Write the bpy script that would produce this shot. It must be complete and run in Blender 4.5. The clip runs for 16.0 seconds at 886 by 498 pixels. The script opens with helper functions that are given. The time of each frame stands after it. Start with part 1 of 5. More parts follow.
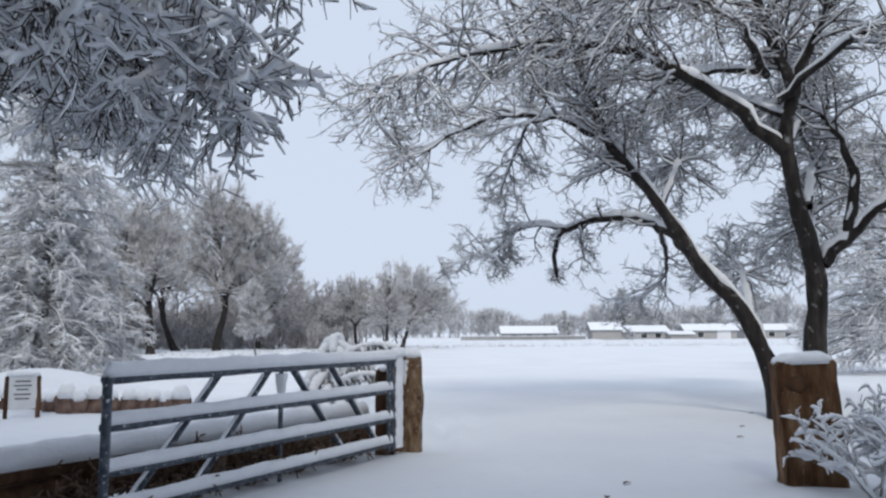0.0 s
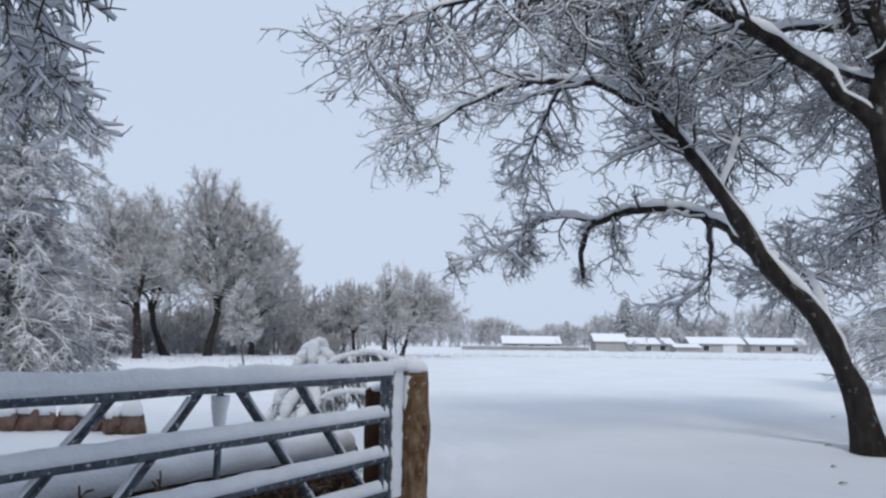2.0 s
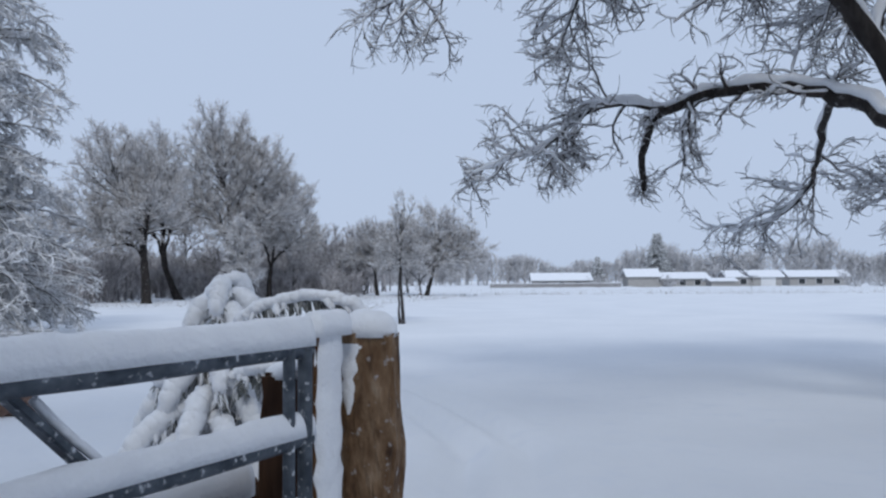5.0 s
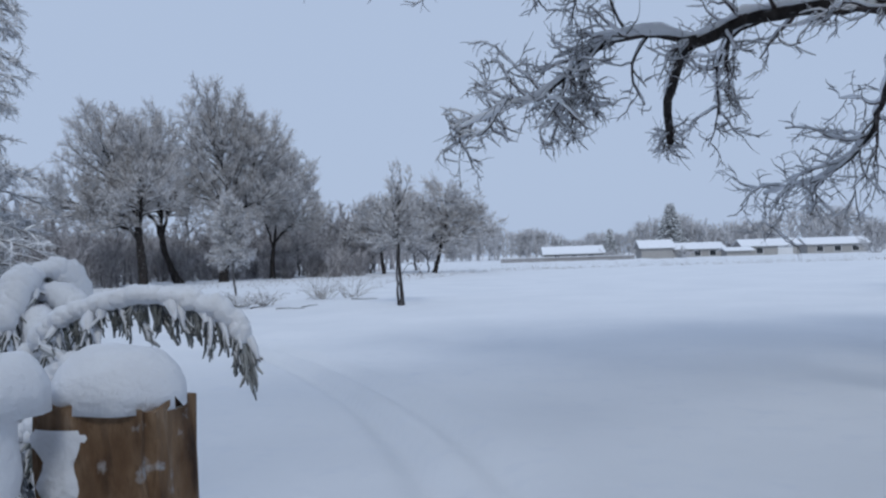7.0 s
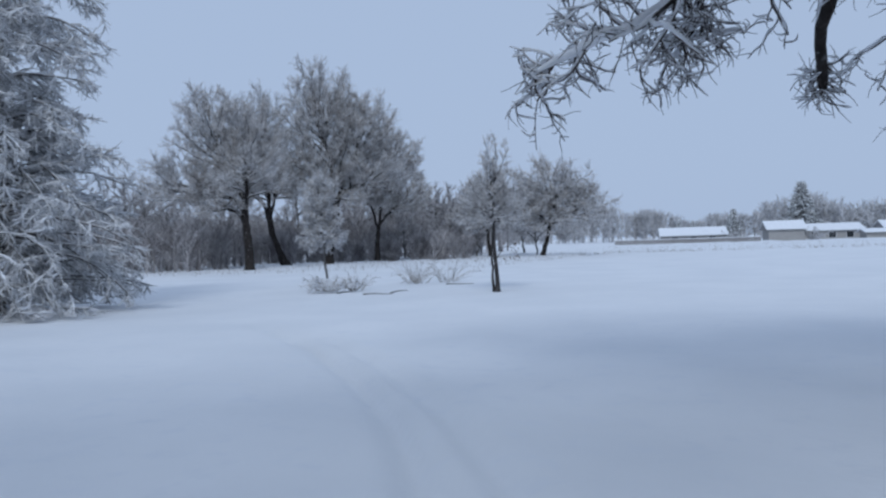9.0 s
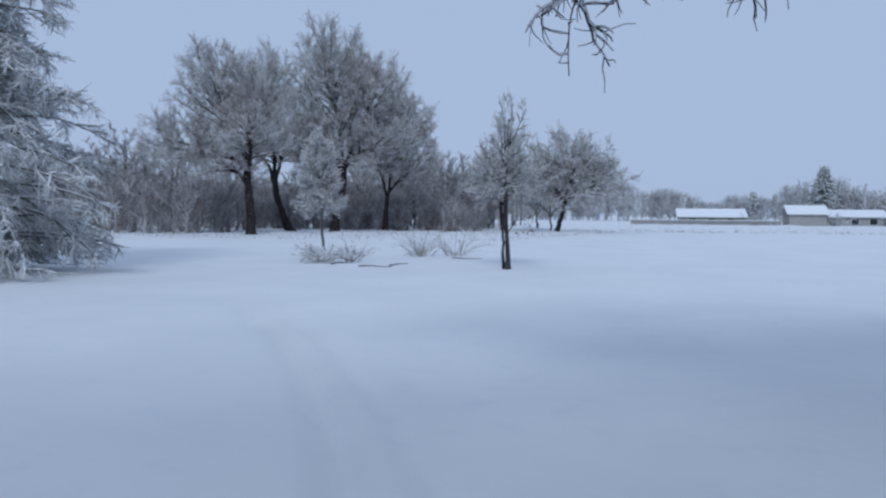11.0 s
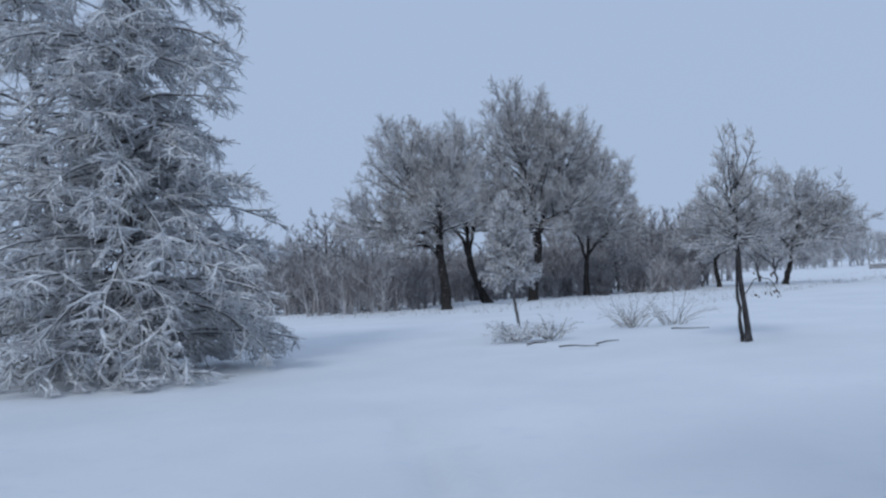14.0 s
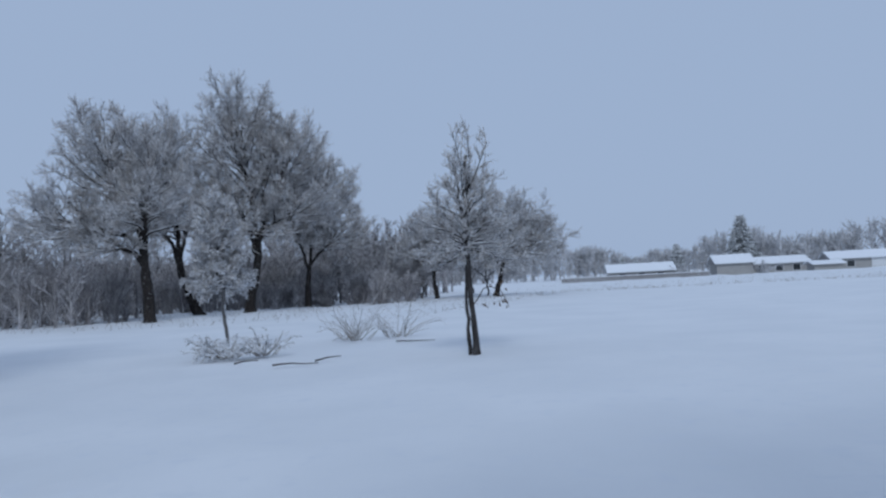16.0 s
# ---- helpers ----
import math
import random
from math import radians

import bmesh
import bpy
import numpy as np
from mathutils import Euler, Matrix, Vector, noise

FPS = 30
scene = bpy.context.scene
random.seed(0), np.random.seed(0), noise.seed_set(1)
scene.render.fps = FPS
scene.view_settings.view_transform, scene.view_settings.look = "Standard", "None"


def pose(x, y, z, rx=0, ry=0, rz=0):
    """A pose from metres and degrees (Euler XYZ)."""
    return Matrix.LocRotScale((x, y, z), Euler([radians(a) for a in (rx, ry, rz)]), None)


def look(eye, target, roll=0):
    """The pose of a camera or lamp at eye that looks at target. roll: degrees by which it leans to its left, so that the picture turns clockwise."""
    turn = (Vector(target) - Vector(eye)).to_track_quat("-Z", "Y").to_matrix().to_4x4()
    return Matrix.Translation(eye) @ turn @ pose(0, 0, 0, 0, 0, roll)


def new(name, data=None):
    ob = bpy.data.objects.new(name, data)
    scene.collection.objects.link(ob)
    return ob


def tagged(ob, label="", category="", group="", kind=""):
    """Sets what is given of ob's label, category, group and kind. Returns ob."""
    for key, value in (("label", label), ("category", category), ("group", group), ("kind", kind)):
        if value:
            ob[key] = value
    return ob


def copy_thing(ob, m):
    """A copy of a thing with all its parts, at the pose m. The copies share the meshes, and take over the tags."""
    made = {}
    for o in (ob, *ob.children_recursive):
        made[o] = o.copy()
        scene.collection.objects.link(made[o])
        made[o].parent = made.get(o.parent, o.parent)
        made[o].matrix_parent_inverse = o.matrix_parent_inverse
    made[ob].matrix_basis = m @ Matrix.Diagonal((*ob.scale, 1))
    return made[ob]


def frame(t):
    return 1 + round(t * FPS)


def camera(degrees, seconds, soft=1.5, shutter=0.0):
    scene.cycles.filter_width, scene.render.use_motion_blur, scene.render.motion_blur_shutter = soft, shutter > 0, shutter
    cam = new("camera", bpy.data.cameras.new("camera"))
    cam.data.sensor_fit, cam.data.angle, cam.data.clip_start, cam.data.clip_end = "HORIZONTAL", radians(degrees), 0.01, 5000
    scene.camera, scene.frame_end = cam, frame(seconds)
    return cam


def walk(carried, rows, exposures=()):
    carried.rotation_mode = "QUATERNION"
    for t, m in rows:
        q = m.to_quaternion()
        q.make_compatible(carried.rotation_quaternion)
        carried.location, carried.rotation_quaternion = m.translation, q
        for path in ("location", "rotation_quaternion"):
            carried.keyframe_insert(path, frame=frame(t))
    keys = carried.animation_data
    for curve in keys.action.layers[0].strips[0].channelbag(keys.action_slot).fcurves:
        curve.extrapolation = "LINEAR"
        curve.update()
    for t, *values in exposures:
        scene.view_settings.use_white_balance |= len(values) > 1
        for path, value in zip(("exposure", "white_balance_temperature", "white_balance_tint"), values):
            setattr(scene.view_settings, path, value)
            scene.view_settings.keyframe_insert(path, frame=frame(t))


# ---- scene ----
cam = camera(60.9, 16.0, soft=2.4)

PATH = [
    (0, (0.467, -0.729, 1.558), (0.401, 1.258, 1.779), -0.3),
    (0.5, (0.342, -0.135, 1.543), (0.271, 1.855, 1.73), -2.7),
    (1, (0.26, 0.504, 1.548), (0.013, 2.478, 1.75), -2.7),
    (1.5, (0.166, 1.226, 1.528), (0.037, 3.216, 1.686), 0.1),
    (2, (0.224, 1.943, 1.536), (0.155, 3.927, 1.78), 0.7),
    (2.5, (0.204, 2.577, 1.51), (0.247, 4.567, 1.706), -0.2),
    (3, (0.287, 3.248, 1.492), (0.467, 5.233, 1.659), -1.2),
    (3.5, (0.267, 3.96, 1.502), (0.315, 5.954, 1.658), -1.1),
    (4, (0.296, 4.611, 1.523), (0.39, 6.604, 1.666), -0.7),
    (4.5, (0.316, 5.277, 1.535), (0.32, 7.271, 1.691), -1.0),
    (5, (0.303, 5.935, 1.493), (0.161, 7.929, 1.577), -0.4),
    (7.5, (0.639, 8.519, 1.542), (0.441, 10.509, 1.556), -2.5),
    (8, (0.752, 9.029, 1.564), (0.413, 11.0, 1.568), -3.2),
    (10.5, (0.528, 11.777, 1.43), (0.009, 13.707, 1.37), -1.1),
    (11, (0.4, 12.319, 1.452), (-0.102, 14.253, 1.36), 0.5),
    (11.5, (0.373, 12.862, 1.484), (-0.205, 14.775, 1.405), -1.0),
    (12, (0.176, 13.329, 1.479), (-0.452, 15.227, 1.418), -0.6),
    (12.5, (0.048, 13.831, 1.468), (-0.579, 15.73, 1.417), -1.5),
    (13, (-0.201, 14.292, 1.526), (-0.973, 16.137, 1.517), -1.4),
    (13.5, (-0.396, 14.71, 1.558), (-1.25, 16.519, 1.589), -2.6),
    (14, (-0.611, 15.215, 1.591), (-1.595, 16.954, 1.686), -3.5),
    (14.5, (-0.806, 15.717, 1.562), (-1.598, 17.551, 1.652), -0.7),
    (15, (-0.983, 16.212, 1.549), (-1.622, 18.105, 1.637), -1.0),
    (15.5, (-1.198, 16.825, 1.51), (-1.729, 18.751, 1.59), -1.4),
    (16, (-1.296, 17.375, 1.494), (-1.597, 19.35, 1.579), -3.0),
]
walk(cam, [(t, look(eye, target, roll)) for t, eye, target, roll in PATH],
     [(0, 0.60, 7550, 10), (1.5, 0.54, 7350, 10), (3, 0.38, 7100, 10), (5, 0.27, 6850, 10), (7.5, 0.08, 6550, 9), (11, 0.02, 6250, 8), (14, 0.02, 6350, 8), (16, -0.17, 6220, 8)])
# ---------------------------------------------------------------- sky and light
world = bpy.data.worlds.new("overcast_sky")
scene.world = world
world.use_nodes = True
wn, wl = world.node_tree.nodes, world.node_tree.links
wn.clear()
sky = wn.new("ShaderNodeTexSky")
sky.sky_type = "NISHITA"
sky.sun_disc = False
sky.sun_elevation, sky.sun_rotation = radians(42), radians(171)
sky.air_density, sky.dust_density, sky.ozone_density = 1.4, 2.5, 2.0
SKY_STRENGTH = 0.07
cloud = wn.new("ShaderNodeRGB")
cloud.outputs[0].default_value = (5.6, 7.0, 9.65, 1)      # even cloud sheet, cool
blend = wn.new("ShaderNodeMixRGB")
blend.inputs[0].default_value = 0.97
wl.new(sky.outputs[0], blend.inputs[1])
wl.new(cloud.outputs[0], blend.inputs[2])
back = wn.new("ShaderNodeBackground")
back.inputs[1].default_value = SKY_STRENGTH
wout = wn.new("ShaderNodeOutputWorld")
wl.new(blend.outputs[0], back.inputs[0])
wl.new(back.outputs[0], wout.inputs[0])

sun = new("sun", bpy.data.lights.new("sun", "SUN"))
sun.data.energy, sun.data.angle, sun.data.color = 0.95, radians(16), (0.92, 0.96, 1.0)
sun.matrix_world = look((4.0, -26.0, 24.0), (0, 0, 0))


# ---------------------------------------------------------------- materials
def material(name, rough=0.8, metal=0.0):
    m = bpy.data.materials.new(name)
    m.use_nodes = True
    b = m.node_tree.nodes["Principled BSDF"]
    b.inputs["Roughness"].default_value, b.inputs["Metallic"].default_value = rough, metal
    b.inputs["Specular IOR Level"].default_value = 0.25
    return m, m.node_tree.nodes, m.node_tree.links, b


def grain(name, stops, scale, stretch=(1, 1, 1), detail=6, rough=0.8, metal=0.0, bump=0.3, bump_scale=None, distance=0.01,
          second=None, island=0.0):
    """Noise between colour stops, a second, larger noise over it, and fine relief."""
    m, n, l, b = material(name, rough, metal)
    co = n.new("ShaderNodeTexCoord")
    mp = n.new("ShaderNodeMapping")
    mp.inputs["Scale"].default_value = stretch
    l.new(co.outputs["Object"], mp.inputs[0])
    t = n.new("ShaderNodeTexNoise")
    t.inputs["Scale"].default_value, t.inputs["Detail"].default_value = scale, detail
    l.new(mp.outputs[0], t.inputs["Vector"])
    ramp = n.new("ShaderNodeValToRGB")
    e = ramp.color_ramp.elements
    for k, (pos, col) in enumerate(stops):
        el = e[k] if k < 2 else e.new(pos)
        el.position, el.color = pos, (*col, 1)
    l.new(t.outputs[0], ramp.inputs[0])
    colour = ramp.outputs[0]
    if second:
        big, lo, hi, col = second
        t2 = n.new("ShaderNodeTexNoise")
        t2.inputs["Scale"].default_value, t2.inputs["Detail"].default_value = big, 4
        l.new(co.outputs["Object"], t2.inputs["Vector"])
        r2 = n.new("ShaderNodeMapRange")
        r2.inputs[1].default_value, r2.inputs[2].default_value = lo, hi
        l.new(t2.outputs[0], r2.inputs[0])
        mx = n.new("ShaderNodeMixRGB")
        mx.inputs[2].default_value = (*col, 1)
        l.new(r2.outputs[0], mx.inputs[0])
        l.new(colour, mx.inputs[1])
        colour = mx.outputs[0]
    if island:
        g = n.new("ShaderNodeNewGeometry")
        hs = n.new("ShaderNodeHueSaturation")
        mr = n.new("ShaderNodeMapRange")
        mr.inputs[3].default_value, mr.inputs[4].default_value = 1 - island, 1 + island
        l.new(g.outputs["Random Per Island"], mr.inputs[0])
        l.new(mr.outputs[0], hs.inputs["Value"])
        l.new(colour, hs.inputs["Color"])
        colour = hs.outputs[0]
    l.new(colour, b.inputs["Base Color"])
    if bump:
        t3 = n.new("ShaderNodeTexNoise")
        t3.inputs["Scale"].default_value, t3.inputs["Detail"].default_value = bump_scale or scale * 2, 8
        l.new(mp.outputs[0], t3.inputs["Vector"])
        bp = n.new("ShaderNodeBump")
        bp.inputs["Strength"].default_value, bp.inputs["Distance"].default_value = bump, distance
        l.new(t3.outputs[0], bp.inputs["Height"])
        l.new(bp.outputs[0], b.inputs["Normal"])
    return m


SNOW = grain("snow", [(0.3, (0.80, 0.82, 0.86)), (0.7, (0.86, 0.88, 0.91))], 9, rough=0.75, bump=0.7, bump_scale=38, distance=0.012)
GROUND_SNOW = grain("ground_snow", [(0.35, (0.74, 0.765, 0.80)), (0.65, (0.80, 0.82, 0.85))], 0.35, rough=0.7, bump=0.25, bump_scale=7,
                    distance=0.02, second=(3.0, 0.55, 0.8, (0.73, 0.76, 0.81)))
RIME = grain("rime", [(0.35, (0.66, 0.67, 0.70)), (0.65, (0.80, 0.81, 0.83))], 3, rough=0.85, bump=0, island=0.15)
BARK = grain("dark_bark", [(0.3, (0.012, 0.010, 0.010)), (0.55, (0.032, 0.027, 0.025)), (0.8, (0.075, 0.066, 0.06))], 7, (1, 1, 0.25), 8, 0.9,
             bump=1.0, bump_scale=16, distance=0.04, second=(7, 0.62, 0.80, (0.30, 0.30, 0.31)))
TWIG = grain("twig_bark", [(0.3, (0.035, 0.028, 0.026)), (0.7, (0.10, 0.08, 0.075))], 6, rough=0.9, bump=0, island=0.3)
GREY_BARK = grain("grey_bark", [(0.3, (0.09, 0.085, 0.085)), (0.55, (0.17, 0.165, 0.165)), (0.8, (0.30, 0.29, 0.29))], 5, (1, 1, 0.3), 8, 0.9,
                 bump=0.6, bump_scale=12, distance=0.03, second=(0.8, 0.5, 0.75, (0.26, 0.26, 0.27)))
SAPLING_BARK = grain("sapling_bark", [(0.3, (0.025, 0.022, 0.022)), (0.6, (0.06, 0.055, 0.055)), (0.8, (0.2, 0.2, 0.21))], 9, (1, 1, 0.3), 8, 0.9, bump=0.5, bump_scale=20, distance=0.01)
FROST_TWIG = grain("frosted_twig", [(0.35, (0.30, 0.27, 0.25)), (0.65, (0.62, 0.595, 0.575))], 1.6, rough=0.9, bump=0, island=0.5,
                   second=(0.35, 0.45, 0.7, (0.46, 0.46, 0.48)))
# frost, paled further: distance haze is put into this colour
FAR_TWIG = grain("hazed_hoary_twig", [(0.35, (0.45, 0.45, 0.46)), (0.65, (0.65, 0.65, 0.67))], 0.6, rough=0.95, bump=0, island=0.25)
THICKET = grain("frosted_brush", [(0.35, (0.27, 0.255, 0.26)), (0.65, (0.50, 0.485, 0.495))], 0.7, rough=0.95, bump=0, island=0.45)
WOOD = grain("weathered_timber", [(0.28, (0.035, 0.018, 0.011)), (0.45, (0.115, 0.056, 0.027)), (0.6, (0.19, 0.105, 0.055)), (0.78, (0.30, 0.21, 0.14))], 9, (1, 1, 0.28), 10, 0.9,
             bump=1.0, bump_scale=20, distance=0.02, second=(34, 0.68, 0.76, (0.50, 0.50, 0.50)))
POST_WOOD = grain("chipped_timber", [(0.30, (0.05, 0.028, 0.018)), (0.44, (0.15, 0.088, 0.05)), (0.58, (0.24, 0.155, 0.095)), (0.74, (0.38, 0.29, 0.21))], 13, (1, 1, 0.4), 12, 0.92,
                  bump=1.0, bump_scale=24, distance=0.035, second=(21, 0.62, 0.74, (0.46, 0.45, 0.45)))
DARK_WOOD = grain("dark_timber", [(0.3, (0.035, 0.018, 0.012)), (0.6, (0.11, 0.055, 0.03)), (0.8, (0.17, 0.09, 0.05))], 6, (1, 1, 0.15), 8, 0.9,
                  bump=0.7, bump_scale=14, distance=0.012)
STEEL = grain("galvanised_steel", [(0.3, (0.04, 0.05, 0.065)), (0.5, (0.075, 0.09, 0.11)), (0.72, (0.13, 0.15, 0.18))], 14, detail=8, rough=0.55, metal=0.2,
              bump=0.15, bump_scale=60, distance=0.002, second=(30, 0.6, 0.72, (0.62, 0.65, 0.69)))
FROST_NEEDLE = grain("frosted_needles", [(0.3, (0.17, 0.18, 0.175)), (0.7, (0.46, 0.47, 0.475))], 3, rough=0.9, bump=0, island=0.4)
DULL_NEEDLE = grain("dusted_needles", [(0.3, (0.09, 0.10, 0.095)), (0.7, (0.36, 0.37, 0.37))], 9, rough=0.9, bump=0, island=0.4)
# siding and fence are lightened: the haze over the field is in their colours
SIDING = grain("hazed_siding", [(0.3, (0.33, 0.32, 0.31)), (0.7, (0.42, 0.41, 0.40))], 1.5, (1, 1, 6), rough=0.9, bump=0.3)
FENCE = grain("hazed_grey_fence", [(0.3, (0.22, 0.21, 0.21)), (0.7, (0.33, 0.32, 0.32))], 2, (4, 4, 0.4), rough=0.9, bump=0.3)
GLASS = grain("dark_window_glass", [(0.3, (0.03, 0.035, 0.04)), (0.7, (0.05, 0.055, 0.06))], 2, rough=0.1, bump=0)
STONE = grain("brown_stone", [(0.3, (0.06, 0.04, 0.035)), (0.55, (0.17, 0.11, 0.09)), (0.8, (0.28, 0.21, 0.18))], 5, rough=0.9, bump=0.8, distance=0.02)
BOARD = grain("white_board", [(0.3, (0.66, 0.67, 0.68)), (0.7, (0.76, 0.77, 0.78))], 6, rough=0.6, bump=0.1)
INK = grain("dark_print", [(0.3, (0.12, 0.12, 0.13)), (0.7, (0.2, 0.2, 0.21))], 10, rough=0.8, bump=0)
GRASS = grain("dry_grass", [(0.3, (0.20, 0.17, 0.14)), (0.7, (0.42, 0.39, 0.36))], 5, rough=0.9, bump=0, island=0.3)
LEAF = grain("dead_leaf", [(0.3, (0.09, 0.06, 0.045)), (0.7, (0.20, 0.14, 0.10))], 8, rough=0.9, bump=0, island=0.3)


# ---------------------------------------------------------------- mesh tools
def unit(v):
    return v / np.maximum(np.linalg.norm(v, axis=-1, keepdims=True), 1e-9)


def link_mesh(name, blocks, mat, parent=None, label="", smooth=True):
    """One mesh object out of blocks of (vertices, quads)."""
    vs, fs, k = [], [], 0
    for v, f in blocks:
        if len(v):
            vs.append(np.asarray(v, float).reshape(-1, 3))
            fs.append(np.asarray(f, int).reshape(-1, 4) + k)
            k += len(vs[-1])
    v, f = np.concatenate(vs), np.concatenate(fs)
    me = bpy.data.meshes.new(name)
    me.vertices.add(len(v))
    me.vertices.foreach_set("co", v.astype(np.float32).ravel())
    me.loops.add(f.size)
    me.loops.foreach_set("vertex_index", f.astype(np.int32).ravel())
    me.polygons.add(len(f))
    me.polygons.foreach_set("loop_start", np.arange(0, f.size, 4, dtype=np.int32))
    me.polygons.foreach_set("use_smooth", np.full(len(f), smooth))
    me.update(calc_edges=True)
    me.materials.append(mat)
    ob = new(name, me)
    ob.parent = parent
    if label:
        tagged(ob, label)
    return ob


def part(name, bm, mat, parent=None, label="", smooth=False):
    me = bpy.data.meshes.new(name)
    bm.normal_update()
    bm.to_mesh(me)
    bm.free()
    me.materials.append(mat)
    if smooth:
        me.polygons.foreach_set("use_smooth", [True] * len(me.polygons))
    ob = new(name, me)
    ob.parent = parent
    if label:
        tagged(ob, label)
    return ob


def thing(name, m, label, category, group="", kind=""):
    ob = new(name)
    ob.empty_display_size = 0.2
    ob.matrix_world = m
    return tagged(ob, label, category, group, kind)


def tubes(paths, radii, sides):
    n, p, _ = paths.shape
    t = unit(np.gradient(paths, axis=1))
    mean = np.abs(unit(paths[:, -1] - paths[:, 0]))
    ref = np.where(mean[:, 2:3] > 0.75, np.array([[1.0, 0.13, 0]]), np.array([[0, 0.1, 1.0]]))[:, None, :]
    u = unit(np.cross(t, ref))
    w = np.cross(t, u)
    a = np.arange(sides) * 2 * math.pi / sides
    ring = paths[:, :, None, :] + radii[:, :, None, None] * (np.cos(a)[:, None] * u[:, :, None, :] + np.sin(a)[:, None] * w[:, :, None, :])
    i = np.arange(n)[:, None, None] * p * sides
    j = np.arange(p - 1)[None, :, None] * sides
    k = np.arange(sides)[None, None, :]
    k2 = (k + 1) % sides
    q = np.stack([i + j + k, i + j + k2, i + j + sides + k2, i + j + sides + k], -1)
    return ring.reshape(-1, 3), q.reshape(-1, 4)


def snow_on(paths, radii, depth, sides, rng, grip=0.25, rel=0.8):
    """Snow lying along the upper side of branches; steep ones keep little."""
    t = unit(np.gradient(paths, axis=1))
    flat = np.clip((np.sqrt(np.clip(1 - t[..., 2] ** 2, 0, 1)) - grip) / (1 - grip), 0, 1) ** 0.7
    s = (radii * rel + depth) * flat * rng.uniform(0.6, 1.3, radii.shape)
    s[:, 0] *= 0.6
    s[:, -1] *= 0.45
    ok = flat.mean(1) > 0.12
    if not ok.any():
        return np.zeros((0, 3)), np.zeros((0, 4), int)
    over = unit(np.array([0, 0, 1.0]) - t[..., 2:3] * t)
    c = paths + over * (radii * 0.75 + s * 0.35)[..., None]
    return tubes(c[ok], np.maximum(s[ok], 0.001), sides)


def grow(start, way, length, r0, r1, pts, wander, lift, rng, curl=0.0):
    n = len(start)
    step = (length / (pts - 1))[:, None]
    d, out = unit(way), [start]
    bend = rng.normal(0, curl, (n, 3))
    for k in range(1, pts):
        d = unit(d + rng.normal(0, wander, (n, 3)) + bend + np.array([0, 0, lift]))
        out.append(out[-1] + d * step)
    f = np.linspace(0, 1, pts)[None, :] ** 0.85
    return np.stack(out, 1), r0[:, None] * (1 - f) + r1[:, None] * f


def sprout(paths, radii, count, lo, hi, angle, rng, rise=0.0, flatten=0.0, jitter=0.25):
    """Starting points and ways of count side branches on each path."""
    n, p, _ = paths.shape
    pos = (lo + (hi - lo) * (np.arange(count)[None, :] + rng.uniform(0, 1, (n, count))) / count) * (p - 1)
    i = np.clip(pos.astype(int), 0, p - 2)
    f = (pos - i)[..., None]
    rows = np.arange(n)[:, None]
    a, b = paths[rows, i], paths[rows, i + 1]
    start = a * (1 - f) + b * f
    t = unit(b - a)
    q = rng.normal(0, 1, (n, count, 3))
    q[..., 2] *= 1 - flatten
    q = unit(q - (q * t).sum(-1, keepdims=True) * t)
    q[..., 2] += rise
    ang = (angle + rng.normal(0, jitter, (n, count)))[..., None]
    way = unit(np.cos(ang) * t + np.sin(ang) * unit(q))
    r = radii[rows, i] * (1 - f[..., 0]) + radii[rows, i + 1] * f[..., 0]
    return start.reshape(-1, 3), way.reshape(-1, 3), r.ravel(), (pos / (p - 1)).ravel()


def limb_path(points, r0, r1, n=24, wob=0.03, seed=0):
    """A smooth limb through a few bends."""
    rng = np.random.default_rng(seed)
    p = np.array(points, float)
    q = np.vstack([2 * p[0] - p[1], p, 2 * p[-1] - p[-2]])
    s = np.linspace(0, len(p) - 1 - 1e-6, n)
    i = s.astype(int)
    f = (s - i)[:, None]
    a, b, c, d = q[i], q[i + 1], q[i + 2], q[i + 3]
    out = 0.5 * (2 * b + (c - a) * f + (2 * a - 5 * b + 4 * c - d) * f ** 2 + (3 * b - a - 3 * c + d) * f ** 3)
    out[1:-1] += rng.normal(0, wob, (n - 2, 3))
    return out[None], np.linspace(r0, r1, n)[None] * (1 + 0.06 * rng.normal(0, 1, n))[None]


def rough_tube(paths, radii, sides, seed=0, amount=0.12):
    """A tube with ridged, uneven bark."""
    rng = np.random.default_rng(seed)
    v, f = tubes(paths, radii, sides)
    n, p, _ = paths.shape
    v = v.reshape(n, p, sides, 3)
    c = paths[:, :, None, :]
    ridge = 1 + amount * rng.normal(0, 1, (n, 1, sides, 1)) + amount * 0.6 * rng.normal(0, 1, (n, p, sides, 1))
    return (c + (v - c) * ridge).reshape(-1, 3), f


def box(bm, size, at, turn=None):
    m = Matrix.Translation(at) @ (turn or Matrix()) @ Matrix.Diagonal((*size, 1))
    return bmesh.ops.create_cube(bm, size=1, matrix=m)["verts"]


def timber(size, seed, bevel=0.015, cuts=7, rough=0.008):
    """A squared, worn timber standing on its base."""
    bm = bmesh.new()
    box(bm, size, (0, 0, size[2] / 2))
    bmesh.ops.bevel(bm, geom=bm.edges[:], offset=bevel, segments=2, affect="EDGES")
    long_edges = [e for e in bm.edges if e.calc_length() > min(size) * 0.6]
    bmesh.ops.subdivide_edges(bm, edges=long_edges, cuts=cuts, use_grid_fill=True)
    for v in bm.verts:
        k = noise.noise_vector(Vector((v.co.x * 6 + seed, v.co.y * 6, v.co.z * 2.2))) * rough * 2 + noise.noise_vector(v.co * 23 + Vector((seed, 0, 0))) * rough
        v.co += k
    return bm


